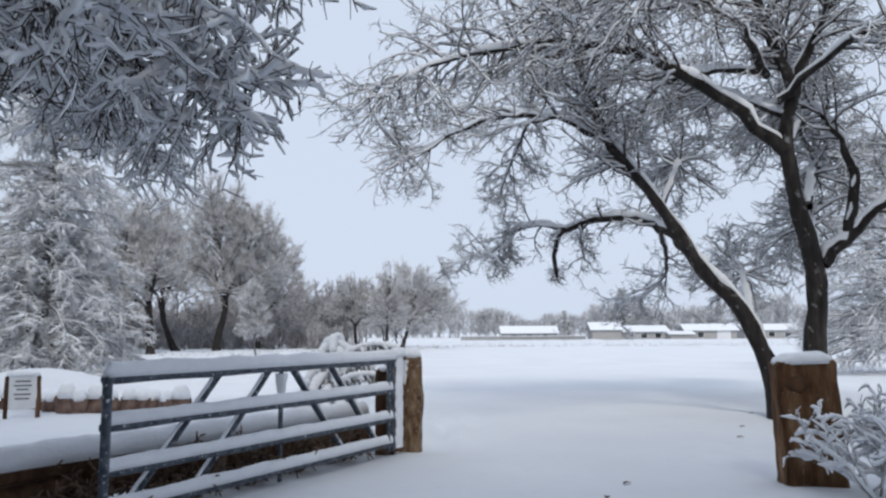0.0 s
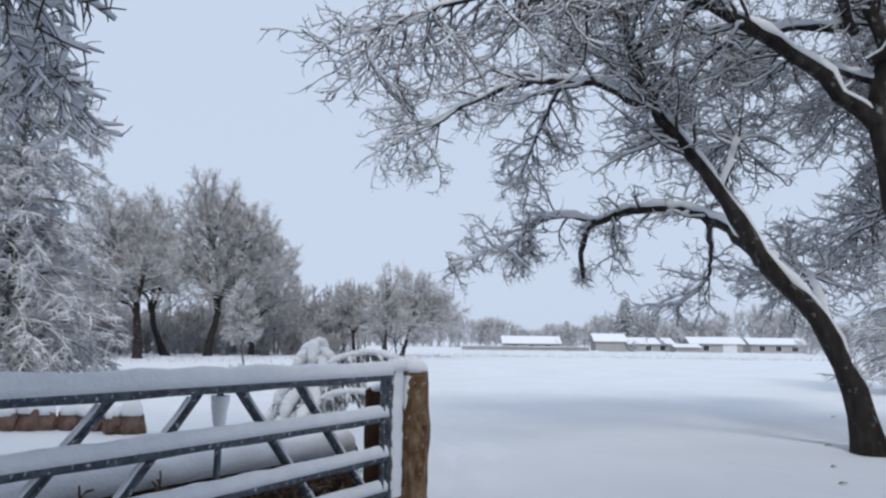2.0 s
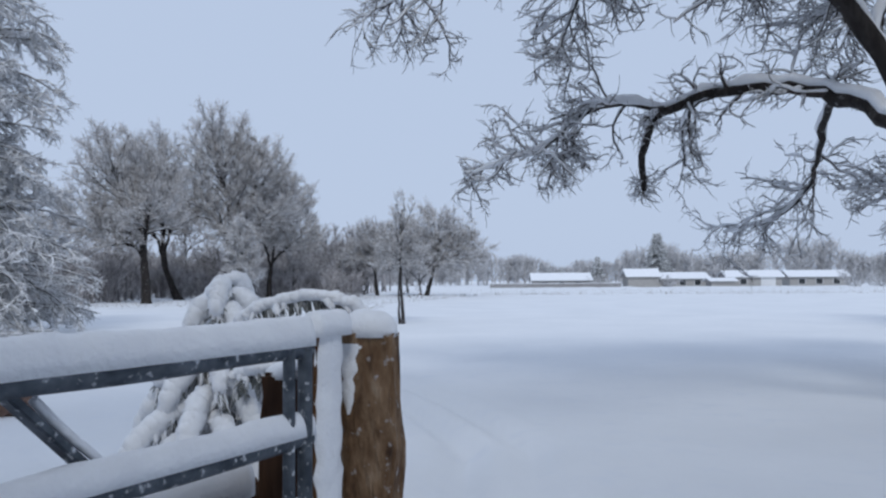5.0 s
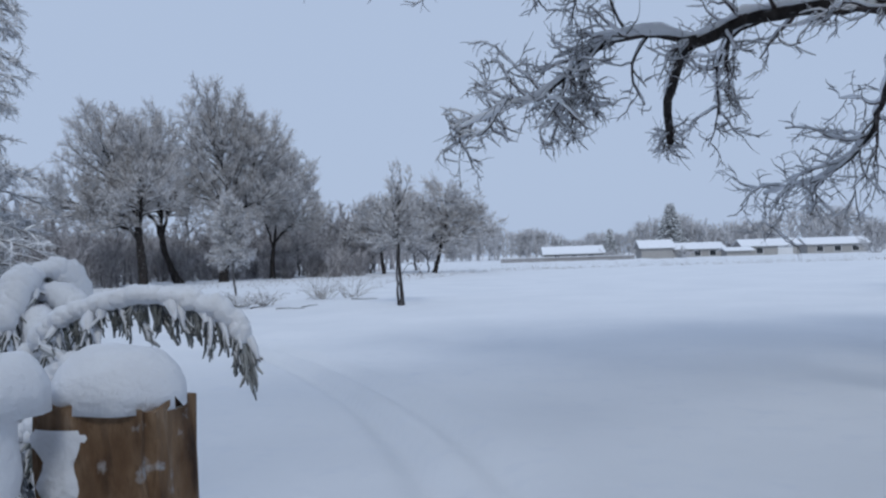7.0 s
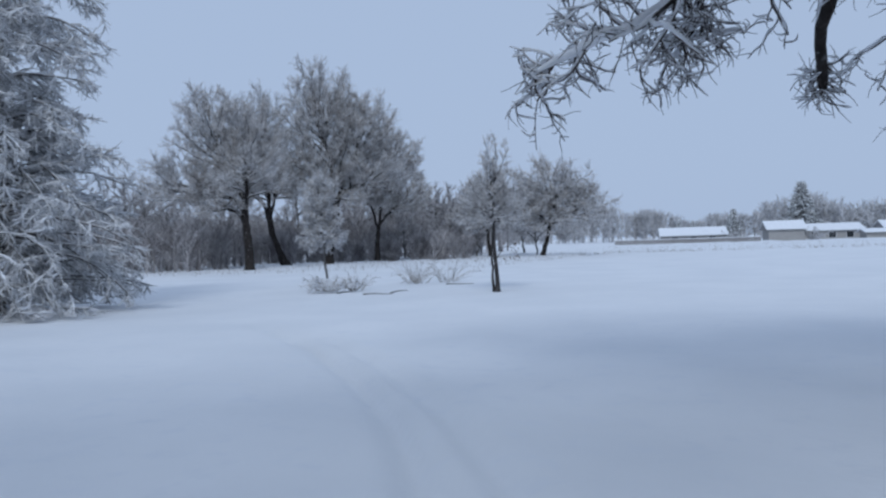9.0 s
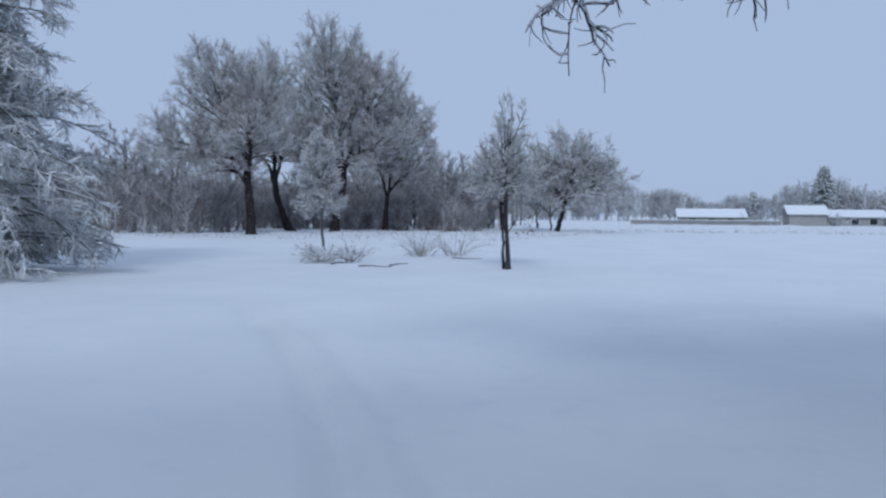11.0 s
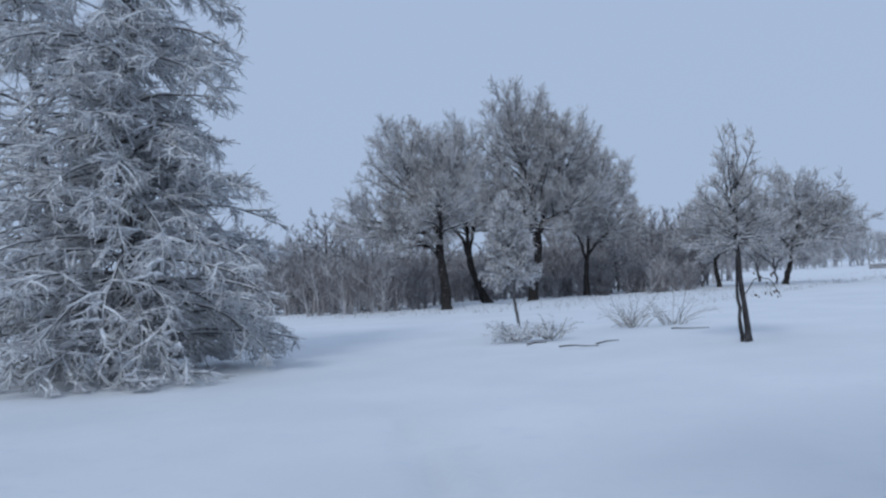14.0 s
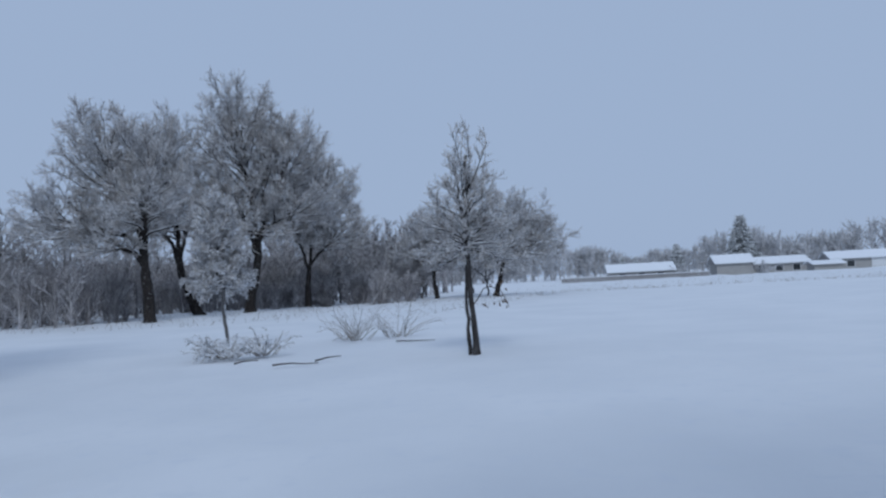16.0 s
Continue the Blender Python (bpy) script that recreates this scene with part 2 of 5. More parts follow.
def drift(p0, p1, width, height, n=40, k=9, seed=0, sag=0.0):
    """A lumpy ridge of snow from p0 to p1, flat below."""
    p0, p1 = Vector(p0), Vector(p1)
    along = (p1 - p0)
    side = Vector((-along.y, along.x, 0)).normalized()
    vs, fs = [], []
    for i in range(n):
        f = i / (n - 1)
        e = min(1.0, math.sqrt(max(0.0, min(f, 1 - f)) * along.length / (width * 0.5)) + 0.15) if along.length > width else math.sqrt(max(0.02, 1 - (2 * f - 1) ** 2))
        c = p0 + along * f
        lump = 1 + 0.16 * noise.noise(c * 3 + Vector((seed, 0, 0))) + 0.07 * noise.noise(c * 11 + Vector((0, seed, 0)))
        for j in range(k):
            a = math.pi * j / (k - 1)
            w = width / 2 * math.cos(a) * e * (1 + 0.12 * noise.noise(c * 7 + Vector((0, 0, j * 2 + seed))))
            h = height * math.sin(a) ** 0.7 * e * lump - (sag if j in (0, k - 1) else 0)
            vs.append(c + side * w + Vector((0, 0, h)))
    for i in range(n - 1):
        for j in range(k - 1):
            a = i * k + j
            fs.append((a, a + k, a + k + 1, a + 1))
        fs.append((i * k + k - 1, (i + 1) * k + k - 1, (i + 1) * k, i * k))
    for i in (0, n - 1):
        b = i * k
        for j in range(1, k - 2, 2):
            q = (b, b + j, b + j + 1, b + j + 2) if j + 2 < k else (b, b + j, b + j + 1, b + j + 1)
            fs.append(q if i == 0 else q[::-1])
    return np.array([tuple(v) for v in vs]), np.array(fs)


# ---------------------------------------------------------------- ground
def bank_line(x):
    """Where the smooth field ends and the rough bank begins."""
    f = min(1.0, max(0.0, (x + 9) / 9))
    return 49.5 + 34 * f * f * (3 - 2 * f)


def ground_height(x, y):
    h = 0.05 * math.sin(x * 0.23 + 1.1) * math.cos(y * 0.19) + 0.03 * noise.noise(Vector((x * 0.6, y * 0.6, 0))) - 0.015
    near = max(0.0, 1 - max(abs(y - 18) - 25, 0) / 40)
    h *= 0.4 + 0.6 * near
    # rough bank in front of the woods
    e = y - bank_line(x)
    if e > 0:
        b = min(1, e / 5)
        h += b * (0.10 + 0.16 * noise.noise(Vector((x * 0.35, y * 0.35, 3))) + 0.10 * noise.noise(Vector((x * 1.3, y * 1.3, 7))))
    # mound beyond the stones
    h += 0.75 * math.exp(-((x + 9.5) / 2.6) ** 2 - ((y - 16.6) / 1.5) ** 2)
    # two faint wheel ruts that bend away across the snow
    for side in (0.0, 0.55):
        d = max(0, y - 13)
        c = side - 0.27 * d - 0.031 * d * d
        if 9 < y < 27:
            fade = min(1, (y - 9) / 4) * min(1, (27 - y) / 5)
            h -= (0.15 if side == 0 else 0.09) * fade * math.exp(-((x - c) / 0.15) ** 2)
            h += 0.03 * fade * math.exp(-((x - c - 0.36) / 0.16) ** 2)
    # hollow round the trunks
    for tx, ty, r in ((6.3, 13.95, 0.5), (6.9, 13.75, 0.5), (-3.1, 32.7, 0.35)):
        h -= 0.05 * math.exp(-((x - tx) ** 2 + (y - ty) ** 2) / r ** 2)
    return h


def build_ground():
    u = np.linspace(-1, 1, 291)
    xs = -1 + 9 * u + 0.6 * np.sinh(u * 8.3)
    ys = 16 + 11 * u + 0.6 * np.sinh(u * 8.3)
    v = [(x, y, ground_height(x, y)) for y in ys for x in xs]
    n = len(xs)
    i, j = np.meshgrid(np.arange(n - 1), np.arange(n - 1), indexing="ij")
    a = i * n + j
    q = np.stack([a, a + 1, a + n + 1, a + n], -1).reshape(-1, 4)
    ob = link_mesh("ground", [(np.array(v), q)], GROUND_SNOW)
    tagged(ob, "flat field under smooth untrodden fresh snow with faint ruts", "snow ground", kind="structure")


build_ground()


# ---------------------------------------------------------------- trees
def near_tree(root, limbs, seed, twig_len, snow_depth, levels=(12, 9, 9), droop=-0.05, len2=(1.2, 2.2), label_limb="", fork_from=0.25, twig_r=0.007, bends=4, fine=1.0):
    """A big bare tree: stems and limbs of their own, then branches and curling twigs, all with snow along the top."""
    rng = np.random.default_rng(seed)
    twig_blocks, snow_blocks = [], []
    inv = np.array(root.matrix_world.inverted())
    for k, (kind, pts, r0, r1, lo, dens, reach) in enumerate(limbs):
        span = np.linalg.norm(np.diff(np.array(pts), axis=0), axis=1).sum()
        p, r = limb_path(np.array(pts) + inv[:3, 3], r0, r1, n=int(np.clip(span * 5, 8, 26)), seed=seed + k, wob=min(0.025, 0.3 * r0) if kind == "limb" else 0.010)
        if kind == "trunk":
            r[0, :3] *= np.array([1.75, 1.35, 1.12])
        ob = link_mesh(kind, [rough_tube(p, r, 12 if r0 > 0.08 else 8, seed + k, 0.09)], BARK, root)
        v, f = snow_on(p, r, 0.040, 8, rng, grip=0.2, rel=0.7)
        if len(v):
            link_mesh("snow", [(v, f)], SNOW, ob, "ridge of fresh snow")
        if not dens:
            continue
        length = np.linalg.norm(np.diff(p[0], axis=0), axis=1).sum()
        c1 = max(3, int(levels[0] * dens * length / 4))
        s, w, rr, pos = sprout(p, r, c1, lo, 1.0, 0.8, rng, rise=0.15)
        n = len(s)
        p2, r2 = grow(s, w, reach * rng.uniform(*len2, n) * (1.1 - 0.45 * pos), np.clip(rr * 0.5, 0.018 * fine, 0.045 * fine), np.full(n, 0.010 * fine), 9, 0.21, droop * 0.5, rng, 0.03)
        s, w, rr, pos = sprout(p2, r2, levels[1] if reach > 0.7 else max(3, levels[1] - 3), fork_from, 1.0, 0.8, rng, flatten=0.2)
        n = len(s)
        p3, r3 = grow(s, w, reach ** 0.5 * rng.uniform(0.3, 0.85, n) * (1.15 - 0.5 * pos), np.clip(rr * 0.65, 0.009 * fine, 0.02 * fine), np.full(n, 0.006 * fine), 6, 0.22, droop, rng, 0.16)
        s, w, rr, pos = sprout(p3, r3, levels[2] if reach < 1.3 else 3, 0.2, 1.0, 0.75, rng, flatten=0.2)
        n = len(s)
        p4, r4 = grow(s, w, rng.uniform(0.5, 1.2, n) * twig_len, np.full(n, twig_r), np.full(n, twig_r * 0.5), bends if reach < 1.3 else 3, 0.2, droop, rng, 0.42)
        twig_blocks += [tubes(p2, r2, 4), tubes(p3, r3, 3), tubes(p4, r4, 3)]
        snow_blocks += [snow_on(p2, r2, snow_depth * 1.9, 4, rng), snow_on(p3, r3, snow_depth, 3, rng), snow_on(p4[::2], r4[::2], snow_depth * 0.8, 3, rng)]
    tagged(link_mesh("twig_crown", twig_blocks, TWIG, root, "dense crooked bare twigs"), kind="stuff")
    tagged(link_mesh("twig_snow", snow_blocks, SNOW, root, "fresh snow lying along the twigs"), kind="stuff")


def lobed_tree(root, trunk, trunk_r, lobes, seed, counts=(7, 7, 6), twig=0.011, snow=0.02, bark=None, twig_mat=None, frost_mat=None, rise=0.10, sides=9, frost=0.4,
               thin=1.0, reach=1.0, spread=0.7):
    """An open-grown tree in winter: a trunk, one main limb into each lobe of the crown, boughs that fan out to the lobe's rim, then ascending fine twigs.
    lobes: (centre, radii, boughs)."""
    rng = np.random.default_rng(seed)
    p0, r0 = limb_path(trunk, trunk_r, trunk_r * 0.62, n=12, wob=0.015 * thin, seed=seed)
    r0[:, 0] *= 1.4
    r0[:, 1] *= 1.12
    link_mesh("trunk", [rough_tube(p0, r0, sides, seed)], bark or BARK, root)
    f = np.linspace(0, 1, 12)[:, None]
    boughs, bough_r = [], []
    for centre, radii, n in lobes:
        centre, radii = np.array(centre, float), np.array(radii, float)
        base = p0[0, 9 + int(rng.integers(0, 3))]
        goal = centre + radii * [0.1 * rng.normal(), 0.1 * rng.normal(), 0.1]
        far = np.linalg.norm(goal - base)
        c1 = base + np.array([0, 0, 0.3 * far]) + (goal - base) * 0.2
        c2 = goal - unit(goal - base + [0, 0, 0.6 * far]) * 0.35 * far
        main = base * (1 - f) ** 3 + c1 * 3 * f * (1 - f) ** 2 + c2 * 3 * f * f * (1 - f) + goal * f ** 3
        main[1:-1] += rng.normal(0, 0.014 * far, (10, 3))
        mr = np.linspace(trunk_r * 0.52, 0.05 * thin ** 0.5, 12)
        link_mesh("limb", [tubes(main[None], mr[None], 7)], bark or BARK, root)
        k = np.arange(n) + 0.5
        z = 1 - k / n * 1.45
        a = k * 2.39996 + rng.uniform(0, 6)
        q = np.stack([np.sqrt(np.clip(1 - z * z, 0, 1)) * np.cos(a), np.sqrt(np.clip(1 - z * z, 0, 1)) * np.sin(a), z], 1)
        ends = centre + q * radii * rng.uniform(0.62, 0.96, (n, 1))
        at = np.clip((0.25 + 0.5 * (z + 0.45) / 1.45 + rng.uniform(-0.1, 0.15, n)) * 11, 1, 10.9)
        i = at.astype(int)
        start = main[i] + (main[i + 1] - main[i]) * (at - i)[:, None]
        dist = np.linalg.norm(ends - start, axis=1)[:, None]
        along = unit(main[i + 1] - main[i])
        c1 = start + along * dist * 0.4
        c2 = ends - unit(ends - start + np.array([0, 0, 0.25]) * dist) * 0.3 * dist
        g = np.linspace(0, 1, 9)[None, :, None]
        path = start[:, None] * (1 - g) ** 3 + c1[:, None] * 3 * g * (1 - g) ** 2 + c2[:, None] * 3 * g * g * (1 - g) + ends[:, None] * g ** 3
        path[:, 1:] += np.cumsum(rng.normal(0, 0.012, (n, 8, 3)), 1) * dist[:, None]
        rr = np.interp(at, np.arange(12), mr)
        boughs.append(path)
        bough_r.append(np.clip(rr * 0.55, 0.018 * thin, None)[:, None] * (1 - np.linspace(0, 1, 9)) + 0.013 * thin * np.linspace(0, 1, 9))
    size = np.mean([np.mean(radii) for _, radii, _ in lobes])
    p1, r1 = np.concatenate(boughs), np.concatenate(bough_r)
    s, w, rr, pos = sprout(p1, r1, counts[0], 0.38, 1.0, spread, rng, rise=0.1)
    n = len(s)
    p2, r2 = grow(s, w, reach * size * rng.uniform(0.28, 0.52, n) * (1.15 - 0.5 * pos), np.clip(rr * 0.5, 0.013 * thin, 0.05), np.full(n, 0.010 * thin), 6, 0.13, rise * 0.4, rng)
    s, w, rr, pos = sprout(p2, r2, counts[1], 0.15, 1.0, spread * 0.9, rng, rise=0.1)
    n = len(s)
    p3, r3 = grow(s, w, reach * size * rng.uniform(0.13, 0.27, n), np.full(n, twig * 1.2), np.full(n, twig * 0.9), 3, 0.16, rise, rng)
    s, w, rr, pos = sprout(p3, r3, counts[2], 0.1, 1.0, 0.6, rng)
    n = len(s)
    p4, r4 = grow(s, w, reach * size * rng.uniform(0.06, 0.13, n), np.full(n, twig), np.full(n, twig * 0.8), 2, 0.15, rise, rng)
    white = rng.uniform(0, 1, n) < frost
    tagged(link_mesh("bough_mass", [tubes(p1, r1, 5)], bark or BARK, root, "dark ascending boughs"), kind="stuff")
    tagged(link_mesh("branch_mass", [tubes(p2, r2, 4)], bark or GREY_BARK, root, "grey spreading branches"), kind="stuff")
    tagged(link_mesh("twig_crown", [tubes(p3, r3, 3), tubes(p4[~white], r4[~white], 3)], twig_mat or FROST_TWIG, root, "fine twigs whitened by frost"), kind="stuff")
    tagged(link_mesh("twig_snow", [snow_on(p1, r1, snow, 4, rng, rel=0.4), snow_on(p2, r2, snow * 0.8, 3, rng, rel=0.5), tubes(p4[white], r4[white] * 1.1, 3)], frost_mat or RIME, root,
                     "snow caught on the branches"), kind="stuff")


def snowy_cedar(root, height, spread, seed, tiers=80, counts=(13, 9), low=0.6, twig=0.35, mat=None, floor=0.1,
                profile=((0, 0.25, 0.6, 1.0), (0.85, 1.0, 0.65, 0.0))):
    """A broad drooping evergreen, its sprays loaded with snow down to the ground."""
    rng = np.random.default_rng(seed)
    p0, r0 = grow(np.array([[0, 0, -0.1]]), np.array([[0, 0, 1.0]]), np.array([height]), np.array([0.16]), np.array([0.03]), 12, 0.03, 0.05, rng)
    link_mesh("trunk", [rough_tube(p0, r0, 9, seed)], GREY_BARK, root)
    z = low + (height * 0.97 - low) * np.sort(rng.uniform(0, 1, tiers)) ** 1.55
    a = np.arange(tiers) * 2.399 + rng.normal(0, 0.25, tiers)
    f = z / height
    ln = spread * np.interp(f, *profile) * rng.uniform(0.82, 1.08, tiers) + 0.25
    s = np.stack([np.interp(z, p0[0, :, 2], p0[0, :, 0]), np.interp(z, p0[0, :, 2], p0[0, :, 1]), z], 1)
    w = np.stack([np.cos(a), np.sin(a), rng.uniform(0.15, 0.55, tiers)], 1)
    p1, r1 = grow(s, w, ln, np.full(tiers, 0.045), np.full(tiers, 0.012), 10, 0.08, -0.11, rng)
    p1[..., 2] = np.maximum(p1[..., 2], floor)
    s, w, rr, pos = sprout(p1, r1, counts[0], 0.03, 1.0, 0.85, rng, flatten=0.65)
    n = len(s)
    p2, r2 = grow(s, w, rng.uniform(0.6, 1.2, n) * spread * 0.26 * (1.1 - 0.6 * pos), np.full(n, 0.014), np.full(n, 0.008), 5, 0.12, -0.11, rng)
    s, w, rr, pos = sprout(p2, r2, counts[1], 0.1, 1.0, 0.7, rng, flatten=0.5)
    n = len(s)
    p3, r3 = grow(s, w, rng.uniform(0.6, 1.3, n) * twig, np.full(n, 0.010), np.full(n, 0.005), 2, 0.2, -0.14, rng)
    for p in (p2, p3):
        p[..., 2] = np.maximum(p[..., 2], 0.05)
    tagged(link_mesh("bough_mass", [tubes(p1, r1, 5)], GREY_BARK, root, "drooping grey boughs"), kind="stuff")
    tagged(link_mesh("spray_mass", [tubes(p2, r2, 4), tubes(p3[::2], r3[::2], 3)], mat or FROST_NEEDLE, root, "frosted grey-green needle sprays"), kind="stuff")
    tagged(link_mesh("snow", [snow_on(p1, r1, 0.006, 5, rng, rel=0.5), snow_on(p2, r2, 0.022, 4, rng), snow_on(p3[::2], r3[::2], 0.019, 3, rng, grip=0.02), tubes(p3[1::2], r3[1::2] * 1.4, 3)], RIME, root,
                     "snow loading every spray"), kind="stuff")


def spruce(root, height, spread, seed):
    """A far conical spruce, tier on tier, dusted with snow."""
    rng = np.random.default_rng(seed)
    p0, r0 = grow(np.array([[0, 0, -0.1]]), np.array([[0, 0, 1.0]]), np.array([height]), np.array([0.25]), np.array([0.02]), 6, 0.01, 0.05, rng)
    link_mesh("trunk", [tubes(p0, r0, 7)], BARK, root)
    n = 210
    z = height * (0.05 + 0.94 * np.sort(rng.uniform(0, 1, n)) ** 0.9)
    a = np.arange(n) * 2.399
    ln = spread * (1 - z / height) * rng.uniform(0.8, 1.15, n) + 0.15
    s = np.stack([np.zeros(n), np.zeros(n), z], 1)
    w = np.stack([np.cos(a), np.sin(a), np.full(n, 0.1)], 1)
    p1, r1 = grow(s, w, ln, np.full(n, 0.24), np.full(n, 0.08), 4, 0.05, -0.1, rng)
    s2, w2, rr, pos = sprout(p1, r1, 7, 0.1, 1.0, 0.8, rng, flatten=0.5)
    p2, r2 = grow(s2, w2, rng.uniform(0.3, 0.6, len(s2)) * spread * 0.35, np.full(len(s2), 0.15), np.full(len(s2), 0.06), 3, 0.1, -0.1, rng)
    # pale needle colour stands in for haze over the dark boughs
    tagged(link_mesh("bough_mass", [tubes(p1, r1, 4), tubes(p2, r2, 4)], FROST_NEEDLE, root, "dark green needled boughs, paled for haze"), kind="stuff")
    tagged(link_mesh("snow", [snow_on(p2, r2, 0.02, 4, rng, rel=0.5)], SNOW, root, "thin snow on the boughs"), kind="stuff")


def shrub(root, height, spread, stems, seed, mat, snow=0.02, counts=(5, 5), droop=-0.06, r=0.008, tilt=0.7):
    rng = np.random.default_rng(seed)
    a = rng.uniform(0, 2 * math.pi, stems)
    s = np.stack([np.cos(a), np.sin(a), np.zeros(stems)], 1) * rng.uniform(0, spread * 0.3, (stems, 1))
    w = np.stack([np.cos(a) * tilt, np.sin(a) * tilt, np.ones(stems)], 1) + rng.normal(0, 0.2, (stems, 3))
    p1, r1 = grow(s, w, rng.uniform(0.6, 1.1, stems) * math.hypot(height, spread * 0.6), np.full(stems, r * 1.5), np.full(stems, r * 0.6), 8, 0.1, droop, rng)
    blocks, sn = [tubes(p1, r1, 4)], [snow_on(p1, r1, snow, 4, rng)]
    p, rr0 = p1, r1
    for k, c in enumerate(counts):
        s, w, rr, pos = sprout(p, rr0, c, 0.2, 1.0, 0.7, rng)
        n = len(s)
        p, rr0 = grow(s, w, rng.uniform(0.5, 1.1, n) * height * (0.38, 0.2)[k], np.full(n, r * 0.8), np.full(n, r * 0.5), 5, 0.18, droop, rng, 0.08)
        blocks.append(tubes(p, rr0, 3))
        sn.append(snow_on(p, rr0, snow * (0.9, 0.7)[k], 4, rng))
    tagged(link_mesh("stem_mass", blocks, mat, root), kind="stuff")
    if snow:
        tagged(link_mesh("snow", sn, SNOW, root, "fresh snow on the stems"), kind="stuff")


